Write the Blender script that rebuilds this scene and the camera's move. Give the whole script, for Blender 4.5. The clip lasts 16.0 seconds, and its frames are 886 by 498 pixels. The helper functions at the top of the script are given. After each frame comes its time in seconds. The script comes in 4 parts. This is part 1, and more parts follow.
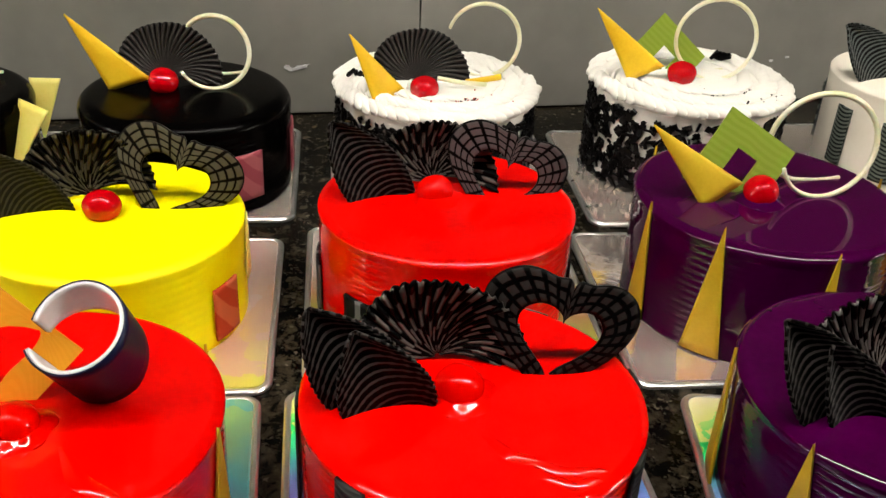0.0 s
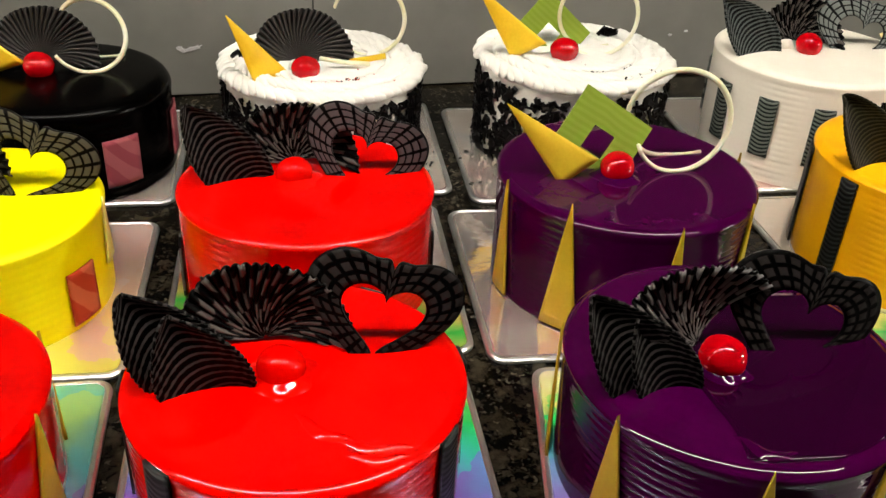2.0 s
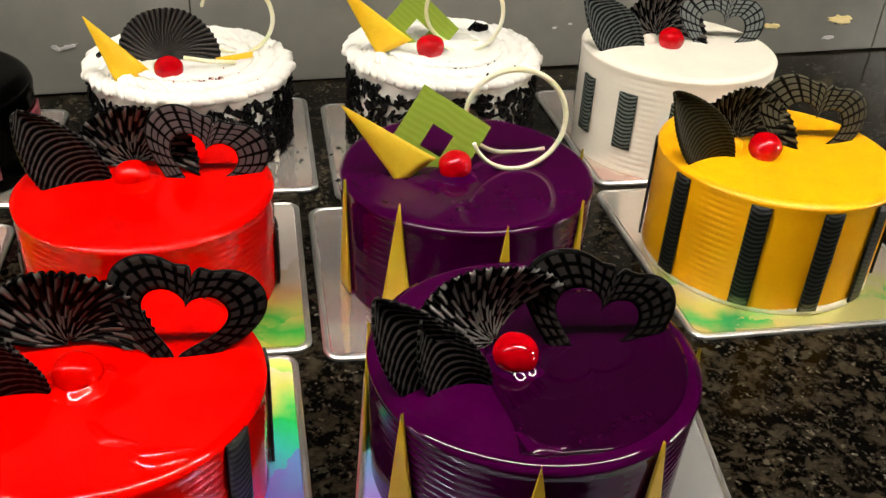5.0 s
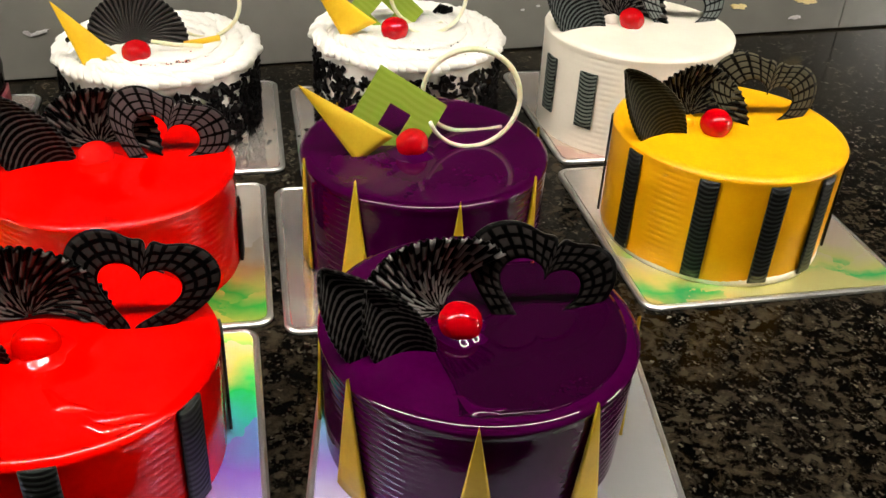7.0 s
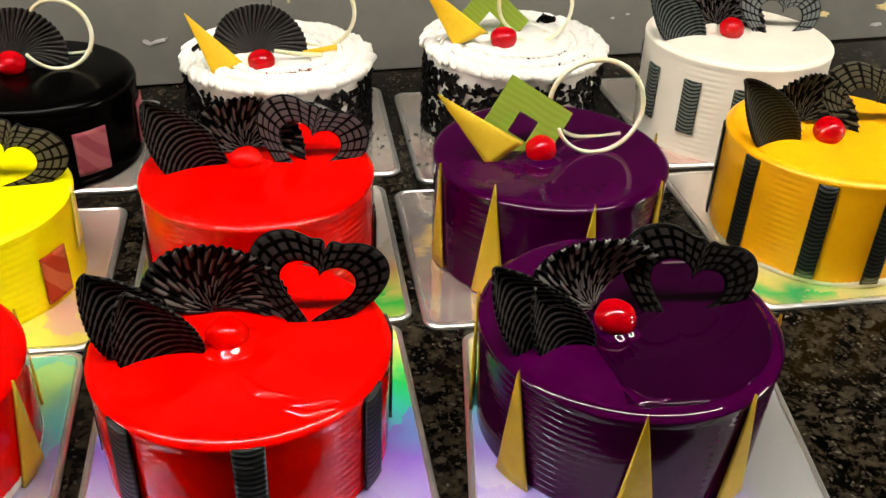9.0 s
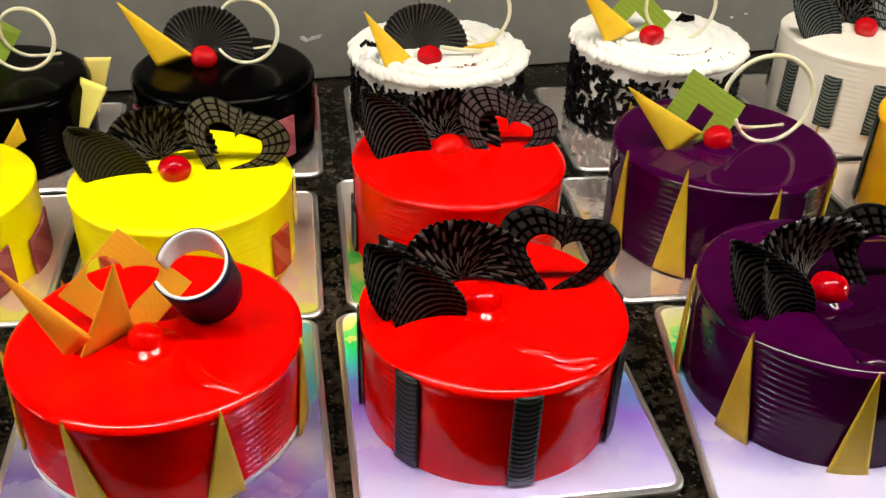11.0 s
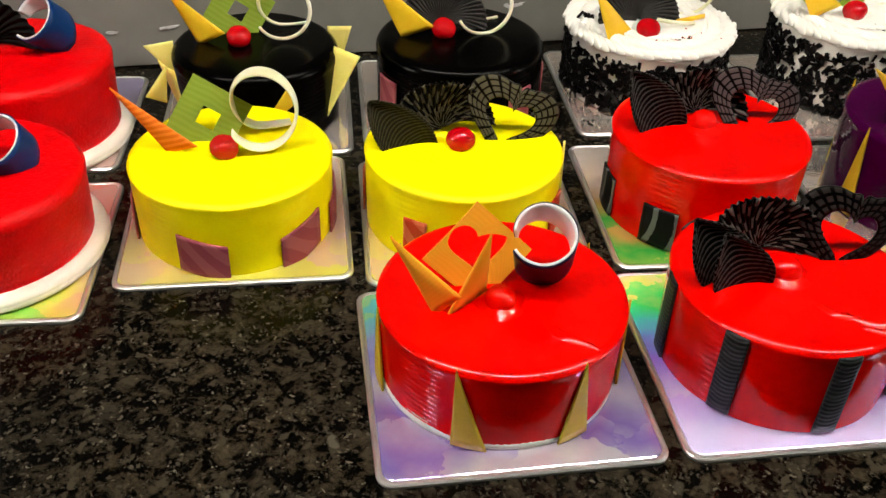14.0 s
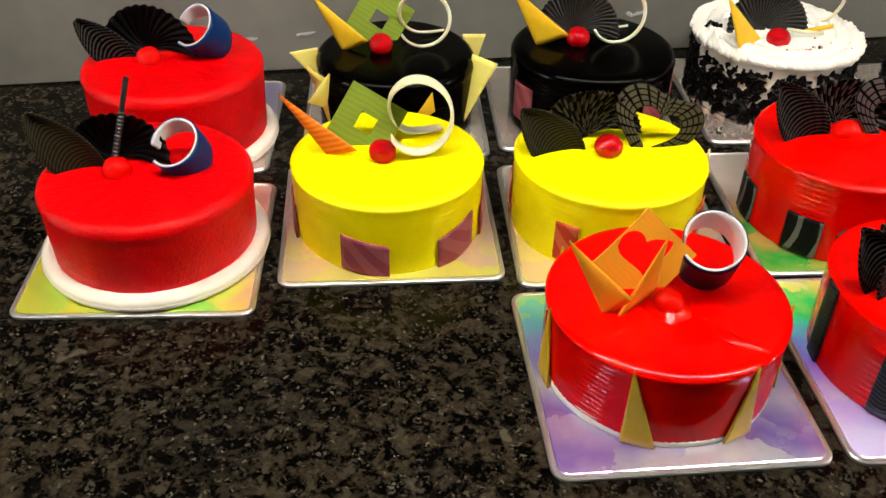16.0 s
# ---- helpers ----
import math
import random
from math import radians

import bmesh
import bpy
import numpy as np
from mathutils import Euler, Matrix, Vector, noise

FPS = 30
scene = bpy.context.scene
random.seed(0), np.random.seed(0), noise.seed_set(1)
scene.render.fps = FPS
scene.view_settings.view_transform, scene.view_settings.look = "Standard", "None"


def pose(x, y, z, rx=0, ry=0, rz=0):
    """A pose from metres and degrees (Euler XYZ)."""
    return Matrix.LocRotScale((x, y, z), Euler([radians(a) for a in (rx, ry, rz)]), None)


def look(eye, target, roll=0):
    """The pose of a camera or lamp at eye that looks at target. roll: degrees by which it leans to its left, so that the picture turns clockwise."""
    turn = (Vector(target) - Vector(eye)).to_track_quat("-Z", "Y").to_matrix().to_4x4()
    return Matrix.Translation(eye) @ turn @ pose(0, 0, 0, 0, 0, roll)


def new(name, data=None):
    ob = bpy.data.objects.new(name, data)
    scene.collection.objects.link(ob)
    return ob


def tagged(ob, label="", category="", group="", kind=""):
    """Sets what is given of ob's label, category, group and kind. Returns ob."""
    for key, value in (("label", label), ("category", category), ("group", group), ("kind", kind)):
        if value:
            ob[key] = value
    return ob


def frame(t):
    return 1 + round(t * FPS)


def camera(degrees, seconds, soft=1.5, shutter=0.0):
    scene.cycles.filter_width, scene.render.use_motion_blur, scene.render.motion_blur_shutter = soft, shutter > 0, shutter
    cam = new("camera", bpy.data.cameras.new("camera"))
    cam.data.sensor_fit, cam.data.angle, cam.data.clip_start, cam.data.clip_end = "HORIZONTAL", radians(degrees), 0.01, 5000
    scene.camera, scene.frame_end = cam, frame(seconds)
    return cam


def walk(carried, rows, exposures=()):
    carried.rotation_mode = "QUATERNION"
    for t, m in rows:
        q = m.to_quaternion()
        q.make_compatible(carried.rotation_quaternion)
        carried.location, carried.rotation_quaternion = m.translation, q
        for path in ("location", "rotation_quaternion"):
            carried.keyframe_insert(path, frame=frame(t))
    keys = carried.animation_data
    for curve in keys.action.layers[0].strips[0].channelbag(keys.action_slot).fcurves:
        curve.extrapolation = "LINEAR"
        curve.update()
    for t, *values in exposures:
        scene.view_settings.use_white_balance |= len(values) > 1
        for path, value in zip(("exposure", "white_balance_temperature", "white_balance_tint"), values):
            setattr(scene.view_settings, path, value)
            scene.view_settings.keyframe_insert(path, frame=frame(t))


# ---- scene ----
cam = camera(50.6, 16.0)
PATH = [
    (0, (0.003, 0.048, 0.387), (0.204, 1.775, -0.6), 3.4),
    (0.5, (0.028, 0.045, 0.388), (0.248, 1.766, -0.605), 3.5),
    (1, (0.047, 0.043, 0.391), (0.284, 1.754, -0.616), 3.4),
    (1.5, (0.067, 0.038, 0.395), (0.316, 1.739, -0.627), 3.3),
    (2, (0.082, 0.035, 0.398), (0.34, 1.729, -0.633), 3.3),
    (2.5, (0.098, 0.031, 0.402), (0.363, 1.717, -0.639), 3.3),
    (3, (0.111, 0.028, 0.407), (0.382, 1.71, -0.642), 3.2),
    (3.5, (0.128, 0.025, 0.412), (0.402, 1.702, -0.642), 3.2),
    (4, (0.142, 0.022, 0.414), (0.432, 1.697, -0.641), 3.3),
    (4.5, (0.158, 0.019, 0.416), (0.468, 1.69, -0.639), 3.5),
    (5, (0.173, 0.017, 0.418), (0.498, 1.684, -0.638), 3.6),
    (5.2, (0.179, 0.015, 0.418), (0.512, 1.681, -0.637), 3.6),
    (7.3, (0.197, -0.01, 0.424), (0.529, 1.638, -0.66), 3.2),
    (7.5, (0.191, -0.011, 0.425), (0.517, 1.637, -0.661), 3.1),
    (8, (0.172, -0.014, 0.429), (0.482, 1.636, -0.659), 2.8),
    (8.5, (0.144, -0.02, 0.435), (0.434, 1.634, -0.651), 2.6),
    (9, (0.113, -0.027, 0.439), (0.388, 1.634, -0.641), 2.5),
    (9.2, (0.097, -0.03, 0.441), (0.37, 1.632, -0.637), 2.5),
    (11.3, (-0.072, -0.074, 0.459), (0.165, 1.59, -0.625), 2.4),
    (11.5, (-0.094, -0.076, 0.463), (0.14, 1.585, -0.626), 2.5),
    (12, (-0.129, -0.079, 0.473), (0.094, 1.571, -0.635), 2.6),
    (12.5, (-0.166, -0.084, 0.484), (0.047, 1.552, -0.646), 2.7),
    (13, (-0.199, -0.088, 0.493), (0.011, 1.534, -0.659), 2.7),
    (13.5, (-0.232, -0.092, 0.502), (-0.033, 1.514, -0.674), 2.6),
    (14, (-0.261, -0.098, 0.511), (-0.072, 1.495, -0.684), 2.5),
    (14.5, (-0.293, -0.103, 0.519), (-0.117, 1.479, -0.691), 2.4),
    (15, (-0.318, -0.106, 0.522), (-0.162, 1.476, -0.692), 2.1),
    (15.5, (-0.339, -0.111, 0.525), (-0.221, 1.48, -0.681), 1.6),
    (16, (-0.355, -0.115, 0.528), (-0.268, 1.485, -0.669), 1.3),
]
walk(cam, [(t, look(eye, target, roll)) for t, eye, target, roll in PATH], [(0.0, -0.06), (3.5, 0.0), (7.5, 0.08), (9.2, 0.10), (11.4, -0.03), (13.0, -0.06), (16.0, -0.02)])

# ---- world and lamps ----
world = bpy.data.worlds.new("shop_air")
scene.world = world
world.use_nodes = True
world.node_tree.nodes["Background"].inputs["Color"].default_value = (1.0, 0.95, 0.88, 1)
world.node_tree.nodes["Background"].inputs["Strength"].default_value = 0.002
LAMP_GLOW = 92.0
# x, y, z, length, width, turn, tip
LAMPS = [(0.0, 0.27, 1.30, 2.6, 0.055, 0.0, 0.0), (-2.555, 0.1, 0.55, 0.5, 0.13, 90.0, -90.0), (2.555, 0.1, 0.55, 0.5, 0.13, 90.0, 90.0)]

# ---- helpers of this scene ----
def mesh_of(bm, name):
    me = bpy.data.meshes.new(name)
    bm.normal_update()
    bm.to_mesh(me)
    bm.free()
    return me


def part(name, bm, material, parent=None, label="", smooth=True, m=None):
    me = mesh_of(bm, name)
    me.materials.append(material)
    if smooth:
        me.polygons.foreach_set("use_smooth", [True] * len(me.polygons))
    ob = new(name, me)
    if parent is not None:
        ob.parent = parent
    if m is not None:
        ob.matrix_basis = m
    if label:
        ob["label"] = label
    return ob


def thing(name, x, y, z, rz=0.0, label="", category="", group=""):
    ob = new(name)
    ob.empty_display_size = 0.05
    ob.matrix_basis = pose(x, y, z, 0, 0, rz)
    return tagged(ob, label, category, group)


def box_bm(x0, y0, z0, x1, y1, z1, bevel=0.0):
    bm = bmesh.new()
    bmesh.ops.create_cube(bm, size=1.0)
    for v in bm.verts:
        v.co = Vector((x0 + (v.co.x + 0.5) * (x1 - x0), y0 + (v.co.y + 0.5) * (y1 - y0), z0 + (v.co.z + 0.5) * (z1 - z0)))
    if bevel:
        bmesh.ops.bevel(bm, geom=bm.edges[:], offset=bevel, segments=2, affect="EDGES", profile=0.6)
    return bm


def sheet(fn, nu, nv, thick, closed=False, uvfn=None):
    """A curved plate of even thickness over the surface fn(u, v), u and v from 0 to 1."""
    bm = bmesh.new()
    uvl = bm.loops.layers.uv.new("UVMap")
    cols = nu if closed else nu + 1
    e = 1e-3
    front, back = {}, {}
    for i in range(cols):
        for j in range(nv + 1):
            u, v = i / nu, j / nv
            p = Vector(fn(u, v))
            u1, u0 = (u + e, u - e) if closed else (min(u + e, 1), max(u - e, 0))
            v1, v0 = min(v + e, 1), max(v - e, 0)
            du = Vector(fn(u1, v)) - Vector(fn(u0, v))
            dv = Vector(fn(u, v1)) - Vector(fn(u, v0))
            if du.length < 3e-6 or dv.length < 3e-6:
                uu, vv = min(max(u, 0.02), 0.98), min(max(v, 0.02), 0.98)
                du = Vector(fn(uu + e, vv)) - Vector(fn(uu - e, vv))
                dv = Vector(fn(uu, vv + e)) - Vector(fn(uu, vv - e))
            n = du.cross(dv)
            n = n.normalized() if n.length > 0 else Vector((0, -1, 0))
            front[i, j] = bm.verts.new(p + n * thick / 2)
            back[i, j] = bm.verts.new(p - n * thick / 2)
    at = lambda i: i % nu if closed else i

    def uv_of(i, j):
        return uvfn(i / nu, j / nv) if uvfn else (i / nu, j / nv)

    def quad(vs, uv):
        try:
            f = bm.faces.new(vs)
        except ValueError:
            return
        for lp, c in zip(f.loops, uv):
            lp[uvl].uv = c
    for i in range(nu):
        for j in range(nv):
            c = [(i, j), (i + 1, j), (i + 1, j + 1), (i, j + 1)]
            uv = [uv_of(*k) for k in c]
            quad([front[at(a), b] for a, b in c], uv)
            quad([back[at(a), b] for a, b in c][::-1], uv[::-1])
    for i in range(nu):
        for j in (0, nv):
            q = [back[at(i), j], back[at(i + 1), j], front[at(i + 1), j], front[at(i), j]]
            quad(q if j == 0 else q[::-1], [uv_of(i, j)] * 4)
    if not closed:
        for j in range(nv):
            for i in (0, nu):
                q = [front[i, j], front[i, j + 1], back[i, j + 1], back[i, j]]
                quad(q if i == 0 else q[::-1], [uv_of(i, j)] * 4)
    bmesh.ops.remove_doubles(bm, verts=bm.verts[:], dist=1e-6)
    return bm


def sweep(points, widths, n=10):
    """A rod along points; widths(k) gives the two half axes of its oval cross-section."""
    bm = bmesh.new()
    rings = []
    up = Vector((0, 1, 0))
    for k, p in enumerate(points):
        a = points[min(k + 1, len(points) - 1)] - points[max(k - 1, 0)]
        a.normalize()
        s = a.cross(up).normalized()
        t = s.cross(a).normalized()
        w, h = widths(k / (len(points) - 1))
        rings.append([bm.verts.new(p + s * w * math.cos(2 * math.pi * i / n) + t * h * math.sin(2 * math.pi * i / n)) for i in range(n)])
    for r0, r1 in zip(rings, rings[1:]):
        for i in range(n):
            bm.faces.new((r0[i], r0[(i + 1) % n], r1[(i + 1) % n], r1[i]))
    bm.faces.new(rings[0][::-1])
    bm.faces.new(rings[-1])
    bmesh.ops.recalc_face_normals(bm, faces=bm.faces[:])
    return bm


def lathe(profile, n=96, wob=None):
    """A body turned about z from (radius, height) pairs; wob(angle, r, z) shifts the radius and height a little."""
    bm = bmesh.new()
    rings = []
    for r, z in profile:
        ring = []
        for i in range(n):
            a = 2 * math.pi * i / n
            dr, dz = wob(a, r, z) if wob else (0, 0)
            ring.append(bm.verts.new(((r + dr) * math.cos(a), (r + dr) * math.sin(a), z + dz)))
        rings.append(ring)
    for r0, r1 in zip(rings, rings[1:]):
        for i in range(n):
            bm.faces.new((r0[i], r0[(i + 1) % n], r1[(i + 1) % n], r1[i]))
    top = rings[-1]
    c = sum((v.co for v in top), Vector()) / n
    apex = bm.verts.new(c)
    for i in range(n):
        bm.faces.new((top[i], top[(i + 1) % n], apex))
    bm.faces.new(rings[0][::-1])
    return bm


# ---- materials ----
def nodes_of(name):
    m = bpy.data.materials.new(name)
    m.use_nodes = True
    nt = m.node_tree
    return m, nt, nt.nodes["Principled BSDF"]


def link(nt, a, b):
    nt.links.new(a, b)


def node(nt, kind, **sockets):
    n = nt.nodes.new(kind)
    for k, v in sockets.items():
        n.inputs[k.replace("_", " ")].default_value = v
    return n


def coords(nt, kind="Object"):
    return nt.nodes.new("ShaderNodeTexCoord").outputs[kind]


def ramp(nt, fac, stops, mode="LINEAR"):
    r = nt.nodes.new("ShaderNodeValToRGB")
    r.color_ramp.interpolation = mode
    els = r.color_ramp.elements
    while len(els) < len(stops):
        els.new(0.5)
    for el, (p, c) in zip(els, stops):
        el.position = p
        el.color = (*c, 1) if len(c) == 3 else c
    link(nt, fac, r.inputs["Fac"])
    return r.outputs["Color"]


def plain(name, dark, light, rough, scale=30.0, fine=400.0, bump=0.05, metallic=0.0, coat=0.0, spec=0.5, distance=0.001, sss=0.0):
    """A surface of two near tones, mottled at a large and a fine scale, with a fine relief and uneven gloss."""
    m, nt, b = nodes_of(name)
    co = coords(nt)
    big = node(nt, "ShaderNodeTexNoise", Scale=scale, Detail=4.0)
    small = node(nt, "ShaderNodeTexNoise", Scale=fine, Detail=3.0)
    link(nt, co, big.inputs["Vector"])
    link(nt, co, small.inputs["Vector"])
    mix = node(nt, "ShaderNodeMath")
    mix.operation = "MULTIPLY_ADD"
    link(nt, small.outputs["Fac"], mix.inputs[0])
    mix.inputs[1].default_value = 0.35
    link(nt, big.outputs["Fac"], mix.inputs[2])
    link(nt, ramp(nt, mix.outputs[0], [(0.45, dark), (0.9, light)]), b.inputs["Base Color"])
    mr = node(nt, "ShaderNodeMapRange")
    link(nt, big.outputs["Fac"], mr.inputs["Value"])
    mr.inputs["To Min"].default_value = rough * 0.8
    mr.inputs["To Max"].default_value = min(1.0, rough * 1.25)
    link(nt, mr.outputs["Result"], b.inputs["Roughness"])
    b.inputs["Metallic"].default_value = metallic
    b.inputs["Specular IOR Level"].default_value = spec
    b.inputs["Coat Weight"].default_value = coat
    b.inputs["Coat Roughness"].default_value = 0.04
    if sss:
        b.inputs["Subsurface Weight"].default_value = sss
        b.inputs["Subsurface Scale"].default_value = 0.004
        b.inputs["Subsurface Radius"].default_value = (1.0, 0.4, 0.25)
    bp = node(nt, "ShaderNodeBump", Strength=bump, Distance=distance)
    link(nt, small.outputs["Fac"], bp.inputs["Height"])
    link(nt, bp.outputs["Normal"], b.inputs["Normal"])
    return m


def striped(name, dark, light, across, wobble, share=0.5, cross=0.0, rough=0.4, axis="X", relief=0.4, spec=0.04, cross_wobble=1.0):
    """Chocolate transfer print: pale raised lines on dark chocolate, in the plate's own coordinates (metres)."""
    m, nt, b = nodes_of(name)
    co = coords(nt, "UV")
    w = nt.nodes.new("ShaderNodeTexWave")
    w.bands_direction = axis
    w.inputs["Scale"].default_value = across
    w.inputs["Distortion"].default_value = wobble
    w.inputs["Detail"].default_value = 1.0
    w.inputs["Detail Scale"].default_value = 0.6
    link(nt, co, w.inputs["Vector"])
    fac = w.outputs["Fac"]
    if cross:
        w2 = nt.nodes.new("ShaderNodeTexWave")
        w2.bands_direction = "Y" if axis == "X" else "X"
        w2.inputs["Scale"].default_value = cross
        w2.inputs["Distortion"].default_value = wobble * cross_wobble
        link(nt, co, w2.inputs["Vector"])
        mn = node(nt, "ShaderNodeMath")
        mn.operation = "MINIMUM"
        link(nt, fac, mn.inputs[0])
        link(nt, w2.outputs["Fac"], mn.inputs[1])
        fac = mn.outputs[0]
    grain = node(nt, "ShaderNodeTexNoise", Scale=220.0, Detail=3.0)
    link(nt, coords(nt), grain.inputs["Vector"])
    ad = node(nt, "ShaderNodeMath")
    ad.operation = "MULTIPLY_ADD"
    link(nt, grain.outputs["Fac"], ad.inputs[0])
    ad.inputs[1].default_value = 0.25
    link(nt, fac, ad.inputs[2])
    link(nt, ramp(nt, ad.outputs[0], [(share + 0.06, dark), (share + 0.2, light)]), b.inputs["Base Color"])
    b.inputs["Roughness"].default_value = rough
    b.inputs["Specular IOR Level"].default_value = spec
    bp = node(nt, "ShaderNodeBump", Strength=relief, Distance=0.0006)
    link(nt, ad.outputs[0], bp.inputs["Height"])
    link(nt, bp.outputs["Normal"], b.inputs["Normal"])
    return m


def granite():
    m, nt, b = nodes_of("polished_granite")
    co = coords(nt)

    def cloud(scale, detail, rough):
        n = node(nt, "ShaderNodeTexNoise", Scale=scale, Detail=detail, Roughness=rough, Distortion=0.4)
        link(nt, co, n.inputs["Vector"])
        return n.outputs["Fac"]

    def flecks(scale, size, rare):
        warp = nt.nodes.new("ShaderNodeVectorMath")
        warp.operation = "MULTIPLY_ADD"
        w = node(nt, "ShaderNodeTexNoise", Scale=scale * 1.1, Detail=5.0)
        link(nt, co, w.inputs["Vector"])
        link(nt, w.outputs["Color"], warp.inputs[0])
        warp.inputs[1].default_value = (2.2 / scale,) * 3
        link(nt, co, warp.inputs[2])
        v = nt.nodes.new("ShaderNodeTexVoronoi")
        v.inputs["Scale"].default_value = scale
        link(nt, warp.outputs[0], v.inputs["Vector"])
        sp = nt.nodes.new("ShaderNodeSeparateColor")
        link(nt, v.outputs["Color"], sp.inputs[0])
        near = ramp(nt, v.outputs["Distance"], [(size * 0.75, (1, 1, 1)), (size * 1.2, (0, 0, 0))])
        few = ramp(nt, sp.outputs[0], [(rare, (0, 0, 0)), (rare + 0.25, (1, 1, 1))])
        mu = nt.nodes.new("ShaderNodeMix")
        mu.data_type, mu.blend_type = "RGBA", "MULTIPLY"
        mu.inputs["Factor"].default_value = 1.0
        link(nt, near, mu.inputs["A"])
        link(nt, few, mu.inputs["B"])
        return mu.outputs["Result"]

    def over(fac, under, colour):
        x = nt.nodes.new("ShaderNodeMix")
        x.data_type = "RGBA"
        link(nt, fac, x.inputs["Factor"])
        link(nt, under, x.inputs["A"])
        x.inputs["B"].default_value = (*colour, 1)
        return x.outputs["Result"]
    base = ramp(nt, cloud(66.0, 10.0, 0.72), [(0.43, (0.0003, 0.0003, 0.0002)), (0.49, (0.0045, 0.0036, 0.0022)), (0.545, (0.019, 0.0143, 0.0086)), (0.68, (0.048, 0.038, 0.0245))])
    wide = ramp(nt, cloud(9.0, 4.0, 0.6), [(0.40, (0.0, 0.0, 0.0)), (0.66, (0.55, 0.55, 0.55))])
    base = over(wide, base, (0.004, 0.0038, 0.0034))
    base = over(flecks(84.0, 0.40, 0.60), base, (0.034, 0.028, 0.019))
    base = over(flecks(240.0, 0.36, 0.60), base, (0.034, 0.029, 0.021))
    base = over(flecks(190.0, 0.30, 0.72), base, (0.085, 0.075, 0.057))
    base = over(flecks(130.0, 0.17, 0.90), base, (0.15, 0.14, 0.115))
    base = over(flecks(26.0, 0.24, 0.86), base, (0.075, 0.066, 0.048))
    link(nt, base, b.inputs["Base Color"])
    b.inputs["Roughness"].default_value = 0.16
    b.inputs["Specular IOR Level"].default_value = 0.09
    bp = node(nt, "ShaderNodeBump", Strength=0.08, Distance=0.0005)
    link(nt, cloud(160.0, 3.0, 0.5), bp.inputs["Height"])
    link(nt, bp.outputs["Normal"], b.inputs["Normal"])
    return m


def foil(name, stops, swing, angle, rough=0.15, scale=11.0, metal=0.55, fade=None):
    """Holographic foil: its diffraction sheen is painted into the base colour as bands across the board, broken into
    patches.
    """
    m, nt, b = nodes_of(name)
    co = coords(nt)
    rot = nt.nodes.new("ShaderNodeMapping")
    rot.inputs["Rotation"].default_value = (0, 0, radians(angle))
    link(nt, co, rot.inputs["Vector"])
    sep = nt.nodes.new("ShaderNodeSeparateXYZ")
    link(nt, rot.outputs[0], sep.inputs[0])
    cell = nt.nodes.new("ShaderNodeTexVoronoi")
    cell.inputs["Scale"].default_value = scale
    bend = node(nt, "ShaderNodeTexNoise", Scale=16.0, Detail=5.0)
    link(nt, co, bend.inputs["Vector"])
    shift = nt.nodes.new("ShaderNodeVectorMath")
    shift.operation = "MULTIPLY_ADD"
    link(nt, bend.outputs["Color"], shift.inputs[0])
    shift.inputs[1].default_value = (0.16, 0.16, 0.0)
    link(nt, co, shift.inputs[2])
    link(nt, shift.outputs[0], cell.inputs["Vector"])
    sc = nt.nodes.new("ShaderNodeSeparateColor")
    link(nt, cell.outputs["Color"], sc.inputs[0])
    wr = node(nt, "ShaderNodeTexNoise", Scale=14.0, Detail=4.0)
    link(nt, co, wr.inputs["Vector"])
    a = node(nt, "ShaderNodeMath")
    a.operation = "MULTIPLY_ADD"
    link(nt, sep.outputs["Y"], a.inputs[0])
    a.inputs[1].default_value = 4.4
    a.inputs[2].default_value = 0.5
    b1 = node(nt, "ShaderNodeMath")
    b1.operation = "MULTIPLY_ADD"
    link(nt, sc.outputs[0], b1.inputs[0])
    b1.inputs[1].default_value = swing
    link(nt, a.outputs[0], b1.inputs[2])
    c1 = node(nt, "ShaderNodeMath")
    c1.operation = "MULTIPLY_ADD"
    link(nt, wr.outputs["Fac"], c1.inputs[0])
    c1.inputs[1].default_value = 0.5
    link(nt, b1.outputs[0], c1.inputs[2])
    d1 = node(nt, "ShaderNodeMath")
    d1.operation = "SUBTRACT"
    link(nt, c1.outputs[0], d1.inputs[0])
    d1.inputs[1].default_value = 0.25 + swing / 2
    hue = ramp(nt, d1.outputs[0], stops)
    if fade:
        # the painted sheen fades to a plain silver colour across the board
        along = nt.nodes.new("ShaderNodeSeparateXYZ")
        link(nt, shift.outputs[0], along.inputs[0])
        span = node(nt, "ShaderNodeMapRange")
        link(nt, along.outputs["X"], span.inputs["Value"])
        span.inputs["From Min"].default_value = fade[0]
        span.inputs["From Max"].default_value = fade[1]
        mx = nt.nodes.new("ShaderNodeMix")
        mx.data_type = "RGBA"
        link(nt, span.outputs["Result"], mx.inputs["Factor"])
        link(nt, hue, mx.inputs["A"])
        mx.inputs["B"].default_value = (0.34, 0.335, 0.335, 1)
        hue = mx.outputs["Result"]
    link(nt, hue, b.inputs["Base Color"])
    b.inputs["Metallic"].default_value = metal
    b.inputs["Roughness"].default_value = rough
    fine = node(nt, "ShaderNodeTexNoise", Scale=34.0, Detail=5.0)
    link(nt, co, fine.inputs["Vector"])
    bp = node(nt, "ShaderNodeBump", Strength=0.22, Distance=0.003)
    link(nt, fine.outputs["Fac"], bp.inputs["Height"])
    link(nt, bp.outputs["Normal"], b.inputs["Normal"])
    return m


